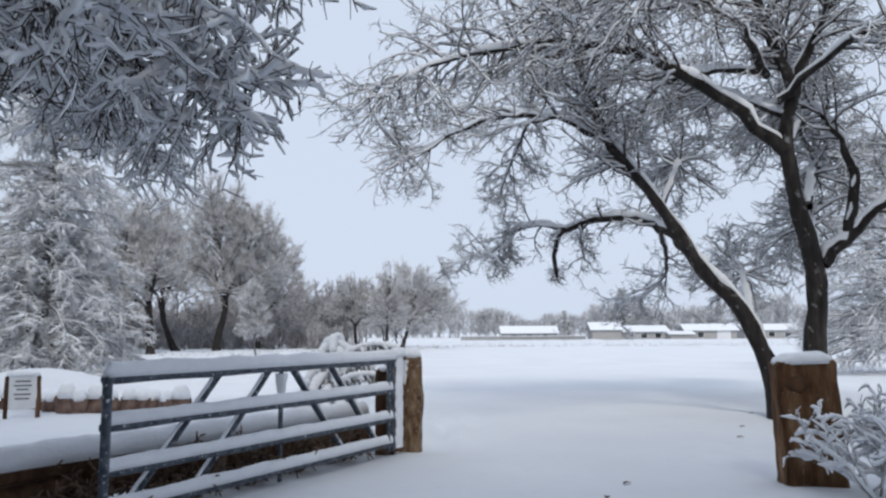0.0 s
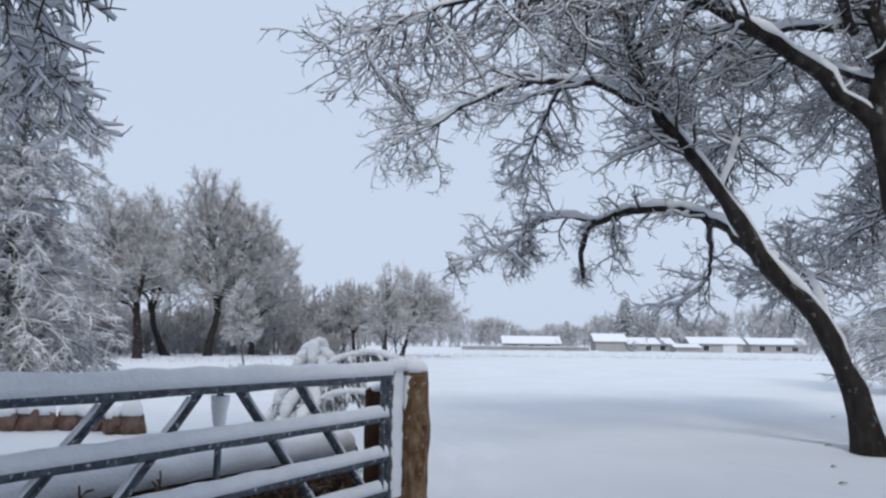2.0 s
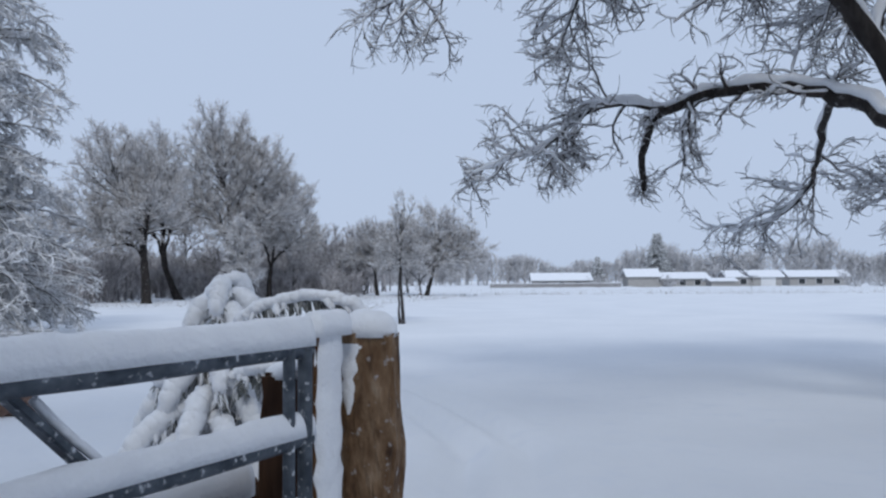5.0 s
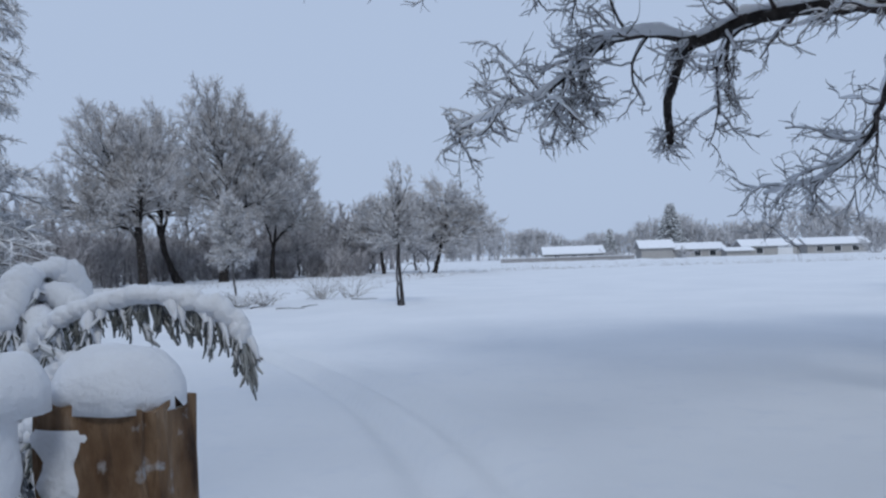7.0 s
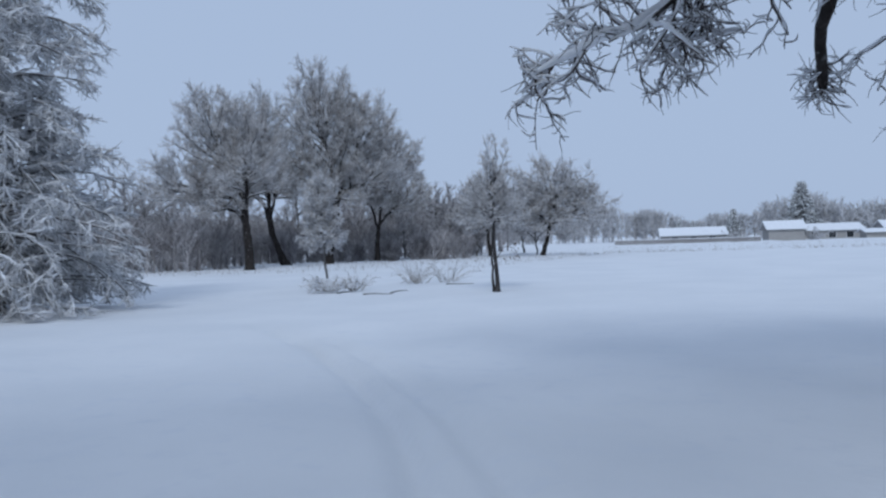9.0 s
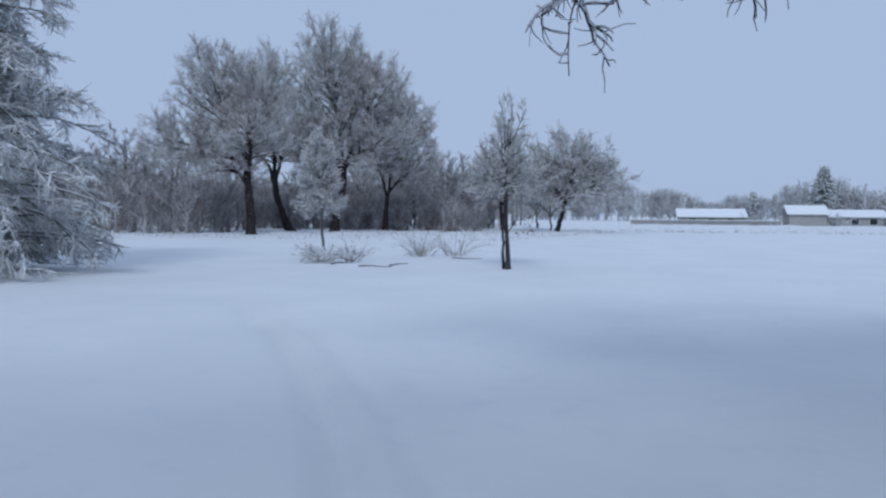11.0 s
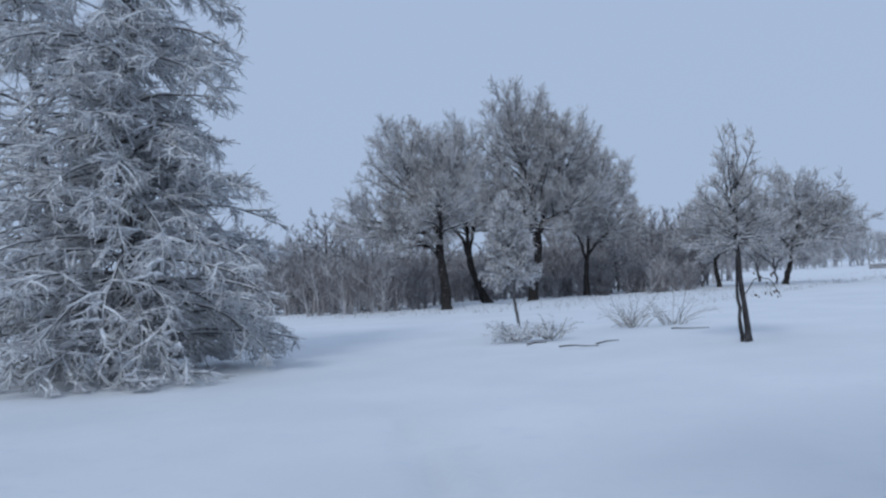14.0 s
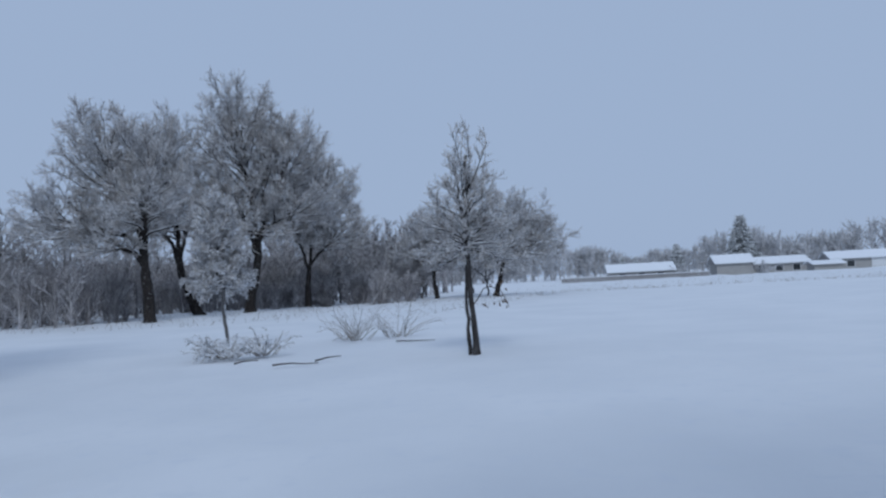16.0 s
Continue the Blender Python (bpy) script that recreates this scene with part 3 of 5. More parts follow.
# the two-stemmed tree beside the track
tree = thing("bare_tree", pose(6.6, 13.9, 0), "two-stemmed dark bare tree with snow along every limb", "tree")
near_tree(tree, [
    ("trunk", [(6.4, 13.95, -0.15), (6.2, 14.0, 0.9), (5.7, 14.08, 2.05), (5.03, 14.13, 2.8), (4.45, 14.05, 3.7), (3.9, 14.05, 4.5), (3.2, 14.0, 5.4), (2.95, 14.1, 6.4), (2.5, 14.3, 7.6)],
     0.168, 0.05, 0.62, 0.8, 1.0),
    ("trunk", [(6.9, 13.75, -0.15), (6.92, 13.7, 0.9), (7.0, 13.65, 2.0), (6.98, 13.6, 2.8), (6.7, 13.55, 3.95), (6.52, 13.5, 5.2), (6.66, 13.4, 6.1), (6.3, 13.3, 7.0), (5.9, 13.2, 8.3)],
     0.225, 0.07, 0.8, 0.6, 1.0),
    ("limb", [(5.05, 14.14, 2.70), (5.0, 14.9, 3.22), (4.75, 15.9, 3.82), (4.2, 16.7, 4.18), (3.4, 17.1, 4.2), (2.73, 17.2, 3.95)], 0.125, 0.062, 0.35, 0.45, 0.6),
    ("limb", [(2.78, 17.12, 3.98), (2.3, 17.2, 4.08), (1.71, 17.2, 4.05), (1.35, 17.1, 3.7), (0.95, 17.1, 3.42), (0.45, 17.3, 3.3), (-0.1, 17.5, 3.1)], 0.05, 0.013, 0.15, 1.35, 0.5),
    ("limb", [(1.75, 17.2, 4.05), (1.5, 17.35, 3.8), (1.42, 17.5, 3.45), (1.2, 17.6, 3.15)], 0.032, 0.012, 0.3, 1.2, 0.35),
    ("limb", [(2.73, 17.2, 3.93), (2.62, 17.6, 3.7), (2.62, 18.0, 3.35), (2.72, 18.4, 2.95)], 0.062, 0.045, 0.8, 0.5, 0.15),
    ("limb", [(3.6, 17.0, 4.2), (3.3, 17.6, 4.1), (3.3, 18.2, 3.75), (3.5, 18.9, 3.4)], 0.035, 0.012, 0.3, 0.7, 0.45),
    ("limb", [(1.9, 14.7, 6.1), (1.65, 15.4, 5.75), (1.4, 16.1, 5.2), (1.15, 16.5, 4.6)], 0.035, 0.012, 0.1, 1.6, 0.6),
    ("limb", [(7.1, 13.65, 2.6), (7.6, 15.0, 3.6), (8.2, 16.6, 4.2), (8.6, 18.2, 4.1), (8.8, 19.4, 3.6)], 0.08, 0.016, 0.3, 1.2, 0.95),
    ("limb", [(6.9, 13.55, 3.9), (7.8, 15.2, 5.0), (8.9, 16.8, 5.6), (10.0, 18.2, 5.5)], 0.08, 0.016, 0.25, 1.2, 1.0),
    ("limb", [(5.9, 14.05, 1.75), (6.3, 15.4, 2.6), (6.7, 17.0, 3.0), (6.8, 18.4, 2.8)], 0.06, 0.014, 0.35, 1.1, 0.8),
    ("limb", [(3.25, 14.0, 5.35), (2.3, 14.5, 5.95), (1.2, 15.1, 6.15), (0.1, 15.8, 5.95), (-0.7, 16.2, 5.6), (-1.3, 16.4, 5.35)], 0.075, 0.014, 0.15, 0.85, 0.9),
    ("limb", [(6.5, 13.48, 4.95), (5.4, 13.35, 5.9), (4.3, 13.1, 6.45), (3.0, 12.7, 6.8), (1.6, 12.4, 6.7), (0.2, 12.0, 6.3), (-1.2, 11.6, 5.6)], 0.13, 0.015, 0.3, 1.4, 1.0),
    ("limb", [(6.64, 13.42, 5.95), (6.85, 13.35, 6.6), (7.3, 13.2, 7.6), (7.7, 13.0, 8.8)], 0.11, 0.03, 0.4, 1.0, 1.0),
    ("limb", [(7.15, 13.6, 2.8), (7.7, 13.5, 3.4), (8.6, 13.3, 4.3), (9.6, 13.0, 5.3), (10.6, 12.8, 5.9)], 0.13, 0.02, 0.35, 1.2, 1.0),
    ("limb", [(7.6, 13.55, 3.3), (7.9, 13.8, 4.6), (7.7, 14.1, 5.6), (7.2, 14.6, 6.2), (6.4, 15.2, 6.3)], 0.10, 0.02, 0.4, 1.0, 1.0),
    ("limb", [(4.7, 16.0, 3.85), (5.1, 17.2, 3.75), (5.5, 18.5, 3.4), (5.6, 19.2, 3.0), (5.2, 19.6, 2.55), (4.5, 20.2, 2.35)], 0.055, 0.016, 0.35, 0.7, 0.62),
    ("limb", [(6.2, 13.4, 6.4), (5.2, 12.2, 7.0), (4.0, 11.0, 7.0), (2.8, 10.0, 6.5), (1.6, 9.3, 5.9)], 0.08, 0.015, 0.3, 1.1, 1.0),
    ("limb", [(7.3, 13.2, 7.6), (8.0, 12.4, 8.3), (8.6, 11.4, 8.4), (9.0, 10.4, 8.0)], 0.06, 0.015, 0.2, 1.2, 1.0),
    ("limb", [(6.4, 13.4, 5.9), (7.2, 12.3, 6.6), (7.8, 11.2, 6.7), (8.1, 10.2, 6.3)], 0.07, 0.015, 0.25, 1.2, 1.0),
    ("limb", [(4.3, 14.05, 4.0), (4.9, 15.0, 5.0), (5.2, 16.2, 5.5), (5.3, 17.4, 5.4)], 0.06, 0.015, 0.3, 1.2, 0.9),
    ("limb", [(3.0, 14.1, 6.2), (2.5, 15.2, 7.0), (2.2, 16.3, 7.4), (2.0, 17.2, 7.3)], 0.06, 0.015, 0.2, 1.2, 0.6),
    ("limb", [(5.9, 13.3, 7.2), (4.8, 13.6, 8.4), (3.6, 13.8, 9.0), (2.2, 13.6, 9.0)], 0.06, 0.015, 0.2, 1.0, 1.0),
    ("limb", [(6.55, 13.5, 5.0), (7.3, 14.6, 5.9), (7.6, 16.0, 6.4), (7.4, 17.4, 6.2)], 0.07, 0.015, 0.25, 1.2, 1.0),
    ("limb", [(6.55, 13.45, 5.6), (5.7, 14.6, 6.5), (5.5, 16.0, 7.0), (5.6, 17.2, 6.9)], 0.06, 0.015, 0.25, 1.2, 1.0),
    ("limb", [(6.68, 13.4, 6.2), (7.6, 14.8, 7.4), (8.2, 16.2, 7.9), (8.6, 17.4, 7.8)], 0.06, 0.015, 0.25, 1.2, 1.0),
    ("limb", [(6.1, 13.4, 6.5), (5.0, 14.8, 6.9), (4.4, 16.4, 6.6), (4.2, 17.6, 6.0)], 0.07, 0.015, 0.25, 1.2, 0.8),
], 11, 0.22, 0.0095, levels=(29, 8, 4), len2=(1.1, 2.3), fine=0.74, twig_r=0.0056)

# the tree whose low boughs hang over the lane
tree = thing("bare_tree", pose(-5.6, 4.0, 0), "bare tree with low twiggy boughs heavy with snow", "tree")
near_tree(tree, [
    ("trunk", [(-5.6, 4.0, -0.15), (-5.5, 4.0, 1.0), (-5.3, 3.95, 2.1), (-5.0, 3.9, 3.2), (-4.7, 3.8, 4.6), (-4.6, 3.7, 6.4)], 0.26, 0.08, 0.95, 0.3, 1.0),
    ("limb", [(-5.1, 3.9, 2.6), (-4.3, 4.0, 3.3), (-3.3, 4.1, 3.8), (-2.3, 4.2, 3.8), (-1.6, 4.2, 3.5), (-1.0, 4.2, 3.2)], 0.10, 0.014, 0.3, 2.0, 0.85),
    ("limb", [(-5.0, 3.9, 3.1), (-4.2, 4.8, 3.7), (-3.4, 5.4, 4.0), (-2.8, 5.6, 3.9), (-2.3, 5.7, 3.6)], 0.09, 0.014, 0.3, 2.0, 0.85),
    ("limb", [(-4.9, 3.8, 3.5), (-3.8, 3.4, 4.1), (-2.8, 3.1, 4.1), (-2.0, 2.9, 3.7), (-1.5, 2.8, 3.3)], 0.08, 0.014, 0.3, 2.0, 0.85),
    ("limb", [(-4.7, 3.8, 4.2), (-3.6, 4.2, 4.9), (-2.6, 4.4, 5.1), (-1.7, 4.5, 4.8), (-0.9, 4.6, 4.3)], 0.08, 0.014, 0.3, 1.8, 0.9),
    ("limb", [(-5.0, 3.9, 2.9), (-4.2, 3.4, 3.4), (-3.3, 3.0, 3.4), (-2.5, 2.7, 3.0)], 0.07, 0.014, 0.3, 2.0, 0.8),
    ("limb", [(-5.1, 3.9, 2.9), (-4.5, 5.2, 3.6), (-3.7, 6.3, 3.95), (-3.2, 6.9, 3.75), (-2.9, 7.2, 3.4)], 0.07, 0.014, 0.45, 1.1, 0.7),
    # three high limbs, added above the view to shade the gate
    ("limb", [(-4.6, 3.7, 6.0), (-3.6, 4.8, 7.0), (-2.4, 5.8, 7.6), (-1.0, 6.6, 7.6), (0.2, 7.2, 7.2)], 0.09, 0.02, 0.3, 1.4, 1.5),
    ("limb", [(-4.6, 3.7, 6.2), (-3.8, 6.2, 7.6), (-3.0, 7.8, 8.2), (-2.0, 9.0, 8.2)], 0.08, 0.02, 0.3, 1.3, 1.4),
    ("limb", [(-4.6, 3.7, 5.8), (-4.0, 2.2, 6.6), (-3.0, 1.0, 7.0), (-1.6, 0.2, 7.0)], 0.08, 0.02, 0.3, 1.2, 1.5),
], 23, 0.17, 0.025, levels=(14, 9, 5), droop=-0.08, len2=(0.5, 1.0), twig_r=0.0056, fine=0.7, bends=3)

# snowy evergreens
cedar = thing("cedar", pose(-14.95, 26.25, 0), "broad drooping evergreen loaded with snow to the ground", "evergreen tree")
snowy_cedar(cedar, 12.5, 3.7, 5, tiers=185, counts=(15, 14), low=0.6, twig=0.25, floor=0.22, profile=((0, 0.1, 0.25, 0.42, 0.58, 0.75, 1.0), (0.85, 0.98, 0.95, 0.55, 0.72, 0.66, 0.05)))
cedar = thing("cedar", pose(-19.4, 27.4, 0), "second snow-laden evergreen close behind the first", "evergreen tree")
snowy_cedar(cedar, 12.0, 4.4, 7, tiers=95, counts=(11, 8), low=1.0, twig=0.3)
cedar = thing("cedar", pose(16.6, 28.6, 0), "snow-laden evergreen behind the bare tree", "evergreen tree")
snowy_cedar(cedar, 9.5, 3.7, 8, tiers=105, counts=(11, 8), low=0.9, floor=0.45)

# cottonwoods
for x, y, tr, trunk, lobes, seed, lab in (
        (-23.4, 55.5, 0.34, [(0, 0, -0.15), (-0.03, 0, 1.4), (-0.15, 0, 2.6), (-0.25, 0.1, 3.8)],
         [((-2.9, 0.3, 9.6), (2.9, 2.8, 3.0), 24), ((-5.0, -0.3, 5.8), (3.5, 2.8, 2.5), 22), ((-0.3, 0.4, 8.2), (2.8, 2.8, 3.2), 20), ((0.7, -1.2, 6.0), (2.4, 2.2, 2.2), 14), ((-2.2, -0.6, 4.6), (2.4, 2.2, 1.8), 12)], 31,
         "frosted cottonwood with a thick dark trunk"),
        (-24.8, 64.2, 0.30, [(0, 0, -0.15), (-0.6, 0, 1.1), (-1.2, 0, 2.6), (-1.4, 0, 4.2)],
         [((-2.3, 0, 10.6), (2.8, 2.8, 3.5), 24), ((-4.2, 0, 7.4), (3.0, 2.6, 2.8), 16), ((-0.2, 0, 7.6), (2.8, 2.6, 2.9), 18), ((-1.2, 0, 6.0), (2.8, 2.4, 2.0), 12)], 32, "frosted cottonwood leaning from its base"),
        (-21.3, 64.0, 0.33, [(0, 0, -0.15), (0.15, 0, 1.3), (0.6, 0, 3.0), (0.8, -0.1, 4.6)],
         [((-0.2, -0.4, 11.7), (3.4, 3.2, 3.9), 34), ((3.0, 0, 10.0), (3.1, 2.9, 3.4), 26), ((-0.6, -0.6, 7.4), (3.4, 3.2, 2.7), 18), ((3.3, 0.3, 6.8), (3.0, 2.6, 2.2), 16), ((1.0, -0.8, 5.2), (2.8, 2.4, 1.7), 10)], 33,
         "tallest frosted cottonwood of the group"),
        (-19.1, 69.2, 0.23, [(0, 0, -0.15), (0.02, 0, 1.2), (0.1, 0, 2.2), (0.2, 0, 3.0)],
         [((1.5, 0, 8.1), (3.0, 2.8, 3.1), 26), ((2.2, 0, 5.2), (3.2, 2.8, 2.1), 18), ((-0.8, 0, 5.8), (2.4, 2.4, 2.6), 14)], 34, "smaller slender frosted cottonwood")):
    ob = thing("cottonwood", pose(x, y, 0), lab, "tree", "cottonwoods at the wood's edge")
    lobed_tree(ob, trunk, tr, lobes, seed, counts=(8, 6, 6), twig=0.0115, snow=0.026, frost=0.3)
for x, y, tr, trunk, lobes, seed, lab in (
        (-6.3, 76.0, 0.24, [(0, 0, -0.15), (0.25, 0, 0.8), (0.5, 0, 1.6), (0.7, 0, 2.4)],
         [((1.1, 0, 5.5), (3.5, 3.0, 3.4), 28), ((3.2, 0, 4.0), (3.1, 2.8, 2.6), 20), ((-1.6, 0, 4.2), (3.2, 2.8, 2.9), 22), ((0.8, 0, 3.0), (3.0, 2.4, 1.6), 10)], 41, "round-crowned frosted tree at the far edge of the field"),
        (-11.0, 77.0, 0.2, [(0, 0, -0.15), (-0.1, 0, 0.8), (-0.2, 0, 1.5), (-0.2, 0, 2.2)],
         [((-0.2, 0, 4.9), (2.7, 2.6, 2.7), 22), ((1.6, 0, 3.8), (2.6, 2.4, 2.4), 16), ((-1.6, 0, 3.6), (2.1, 2.1, 2.1), 12)], 42, "round-crowned frosted tree beside its twin")):
    ob = thing("field_tree", pose(x, y, 0), lab, "tree", "pair of field trees")
    lobed_tree(ob, trunk, tr, lobes, seed, counts=(7, 6, 5), twig=0.014, snow=0.03)

# young trees standing in the snow
ob = thing("sapling", pose(-3.1, 32.7, 0), "slender bare two-stemmed sapling with a thin forked top", "tree")
lobed_tree(ob, [(0.05, 0, -0.1), (0.03, 0, 0.6), (-0.02, 0, 1.2), (-0.02, 0, 1.9)], 0.062,
           [((0.02, 0, 2.15), (1.3, 1.25, 0.95), 34), ((-0.05, 0, 3.0), (0.85, 0.85, 0.9), 18), ((0.02, 0, 3.95), (0.5, 0.5, 0.95), 6)], 51,
           counts=(6, 5, 3), twig=0.0052, snow=0.010, bark=SAPLING_BARK, rise=0.12, thin=0.45, frost=0.6, spread=0.6)
p, r = limb_path([(-0.075, 0.02, -0.1), (-0.085, 0.02, 0.5), (-0.10, 0.01, 1.1), (-0.06, 0, 1.8)], 0.045, 0.03, 10, 0.006, 3)
link_mesh("trunk", [rough_tube(p, r, 8, 3)], SAPLING_BARK, ob)
ob = thing("young_tree", pose(-9.85, 35.8, 0), "small young tree thickly coated in white frost", "tree")
lobed_tree(ob, [(0.05, 0, -0.1), (0, 0, 0.4), (-0.06, 0, 0.9), (-0.08, 0, 1.3)], 0.055,
           [((-0.1, 0, 1.75), (0.95, 0.9, 0.85), 22), ((-0.12, 0, 2.6), (0.78, 0.75, 0.85), 18), ((-0.15, 0, 3.5), (0.5, 0.5, 0.75), 12)], 52,
           counts=(7, 6, 5), twig=0.0095, snow=0.024, bark=GREY_BARK, twig_mat=FROST_TWIG, rise=0.02, thin=0.5, frost=0.75)

# woods behind
wood_kinds = []
for k in range(4):
    ob = thing("woodland_tree", pose(-46 + 7.5 * k, 80 + (k % 2) * 3, -0.1), "grey frosted tree of the wood behind the field", "tree", "wood behind the field")
    lobed_tree(ob, [(0, 0, -0.1), (0.1, 0, 0.7), (0.1 - 0.1 * k, 0, 1.4), (0.1, 0.1, 2.0)], 0.14,
               [((0.2, 0, 6.0 + 0.3 * k), (2.1, 2.1, 2.6), 11), ((-1.4, 0.2, 3.8), (2.0, 2.0, 2.2), 8), ((1.6, -0.2, 3.6), (2.0, 2.0, 2.2), 8)], 60 + k,
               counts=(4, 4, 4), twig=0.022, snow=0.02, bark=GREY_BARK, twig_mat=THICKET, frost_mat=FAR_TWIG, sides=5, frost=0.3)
    wood_kinds.append(ob)
rng = random.Random(4)
for x, y in [(-50 + 2.5 * k + rng.uniform(-1, 1), 75 + 0.4 * k + rng.uniform(-3, 5)) for k in range(18)] + \
            [(-52 + 2.2 * k + rng.uniform(-1, 1), 60 + rng.uniform(-2, 4)) for k in range(9)]:
    s = rng.uniform(0.7, 1.0)
    m = pose(x, y, -0.1, 0, 0, rng.uniform(0, 360)) @ Matrix.Diagonal((s * 1.1, s * 1.1, s * rng.uniform(0.8, 1.0), 1))
    o = copy_thing(rng.choice(wood_kinds), m)
    o.matrix_basis = m


def far_wood(x0, x1, y, h, count, seed, label, wide=0.3, depth=12, name="far_wood", mat=None, fine=0.055, counts=(9, 7), low=0.1):
    """A distant leafless wood: many rounded crowns of thin ascending twigs."""
    r = np.random.default_rng(seed)
    n = count
    s = np.stack([r.uniform(x0, x1, n), y + r.uniform(-depth, depth, n), np.full(n, -0.3)], 1)
    hh = h * (0.72 + 0.2 * np.sin(s[:, 0] * 0.13 + seed) + 0.12 * np.sin(s[:, 0] * 0.41 + 2 * seed)) * r.uniform(0.85, 1.08, n)
    p1, r1 = grow(s, np.tile([[0, 0, 1.0]], (n, 1)), hh * 0.85, np.full(n, 0.14), np.full(n, fine), 5, 0.06, 0.05, r)
    s2, w2, rr, pos = sprout(p1, r1, counts[0], low, 1.0, 0.7, r, rise=0.2)
    m = len(s2)
    ln = np.repeat(hh, counts[0]) * wide * r.uniform(0.7, 1.1, m) * (0.45 + 0.75 * np.sin(math.pi * np.clip(pos, 0.1, 0.95)))
    p2, r2 = grow(s2, w2, ln, np.full(m, fine * 1.2), np.full(m, fine * 0.8), 3, 0.12, 0.12, r)
    s3, w3, rr, pos = sprout(p2, r2, counts[1], 0.1, 1.0, 0.65, r, rise=0.1)
    m = len(s3)
    p3, r3 = grow(s3, w3, r.uniform(0.08, 0.17, m) * h, np.full(m, fine), np.full(m, fine * 0.7), 2, 0.12, 0.08, r)
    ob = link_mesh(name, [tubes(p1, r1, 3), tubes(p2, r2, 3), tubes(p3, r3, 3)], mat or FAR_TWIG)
    tagged(ob, label, "woods", kind="stuff")


far_wood(-60, 66, 228, 10.5, 300, 71, "distant grey leafless wood beyond the houses, paled for haze", 0.32, 14, fine=0.09)
far_wood(46, 190, 235, 14.0, 260, 72, "distant grey leafless wood along the horizon, paled for haze", 0.32, 12, fine=0.10)
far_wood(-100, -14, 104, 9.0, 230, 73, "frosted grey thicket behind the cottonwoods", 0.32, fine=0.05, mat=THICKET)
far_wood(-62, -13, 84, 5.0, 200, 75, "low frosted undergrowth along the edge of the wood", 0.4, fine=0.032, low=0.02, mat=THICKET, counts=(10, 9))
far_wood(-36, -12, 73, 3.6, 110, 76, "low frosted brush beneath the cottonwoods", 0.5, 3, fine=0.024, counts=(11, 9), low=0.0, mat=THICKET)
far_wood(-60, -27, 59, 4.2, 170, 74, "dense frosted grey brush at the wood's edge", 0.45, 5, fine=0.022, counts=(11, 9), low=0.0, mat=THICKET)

# unseen wood behind the start, added to block sky and sun from the lane
far_wood(-46, 46, -13, 25, 150, 91, "tall dark unseen wood added to shade the lane and gate", 0.3, 5, "lane_wood", TWIG, fine=0.2, counts=(12, 7))


# ---------------------------------------------------------------- gate, posts and fence
GATE = pose(-0.37, 9.48, 0, 0, 0, math.degrees(math.atan2(-4.25, -2.10)))


def pipe(p, r, sides=12):
    return tubes(np.array([p], float), np.full((1, len(p)), r), sides)


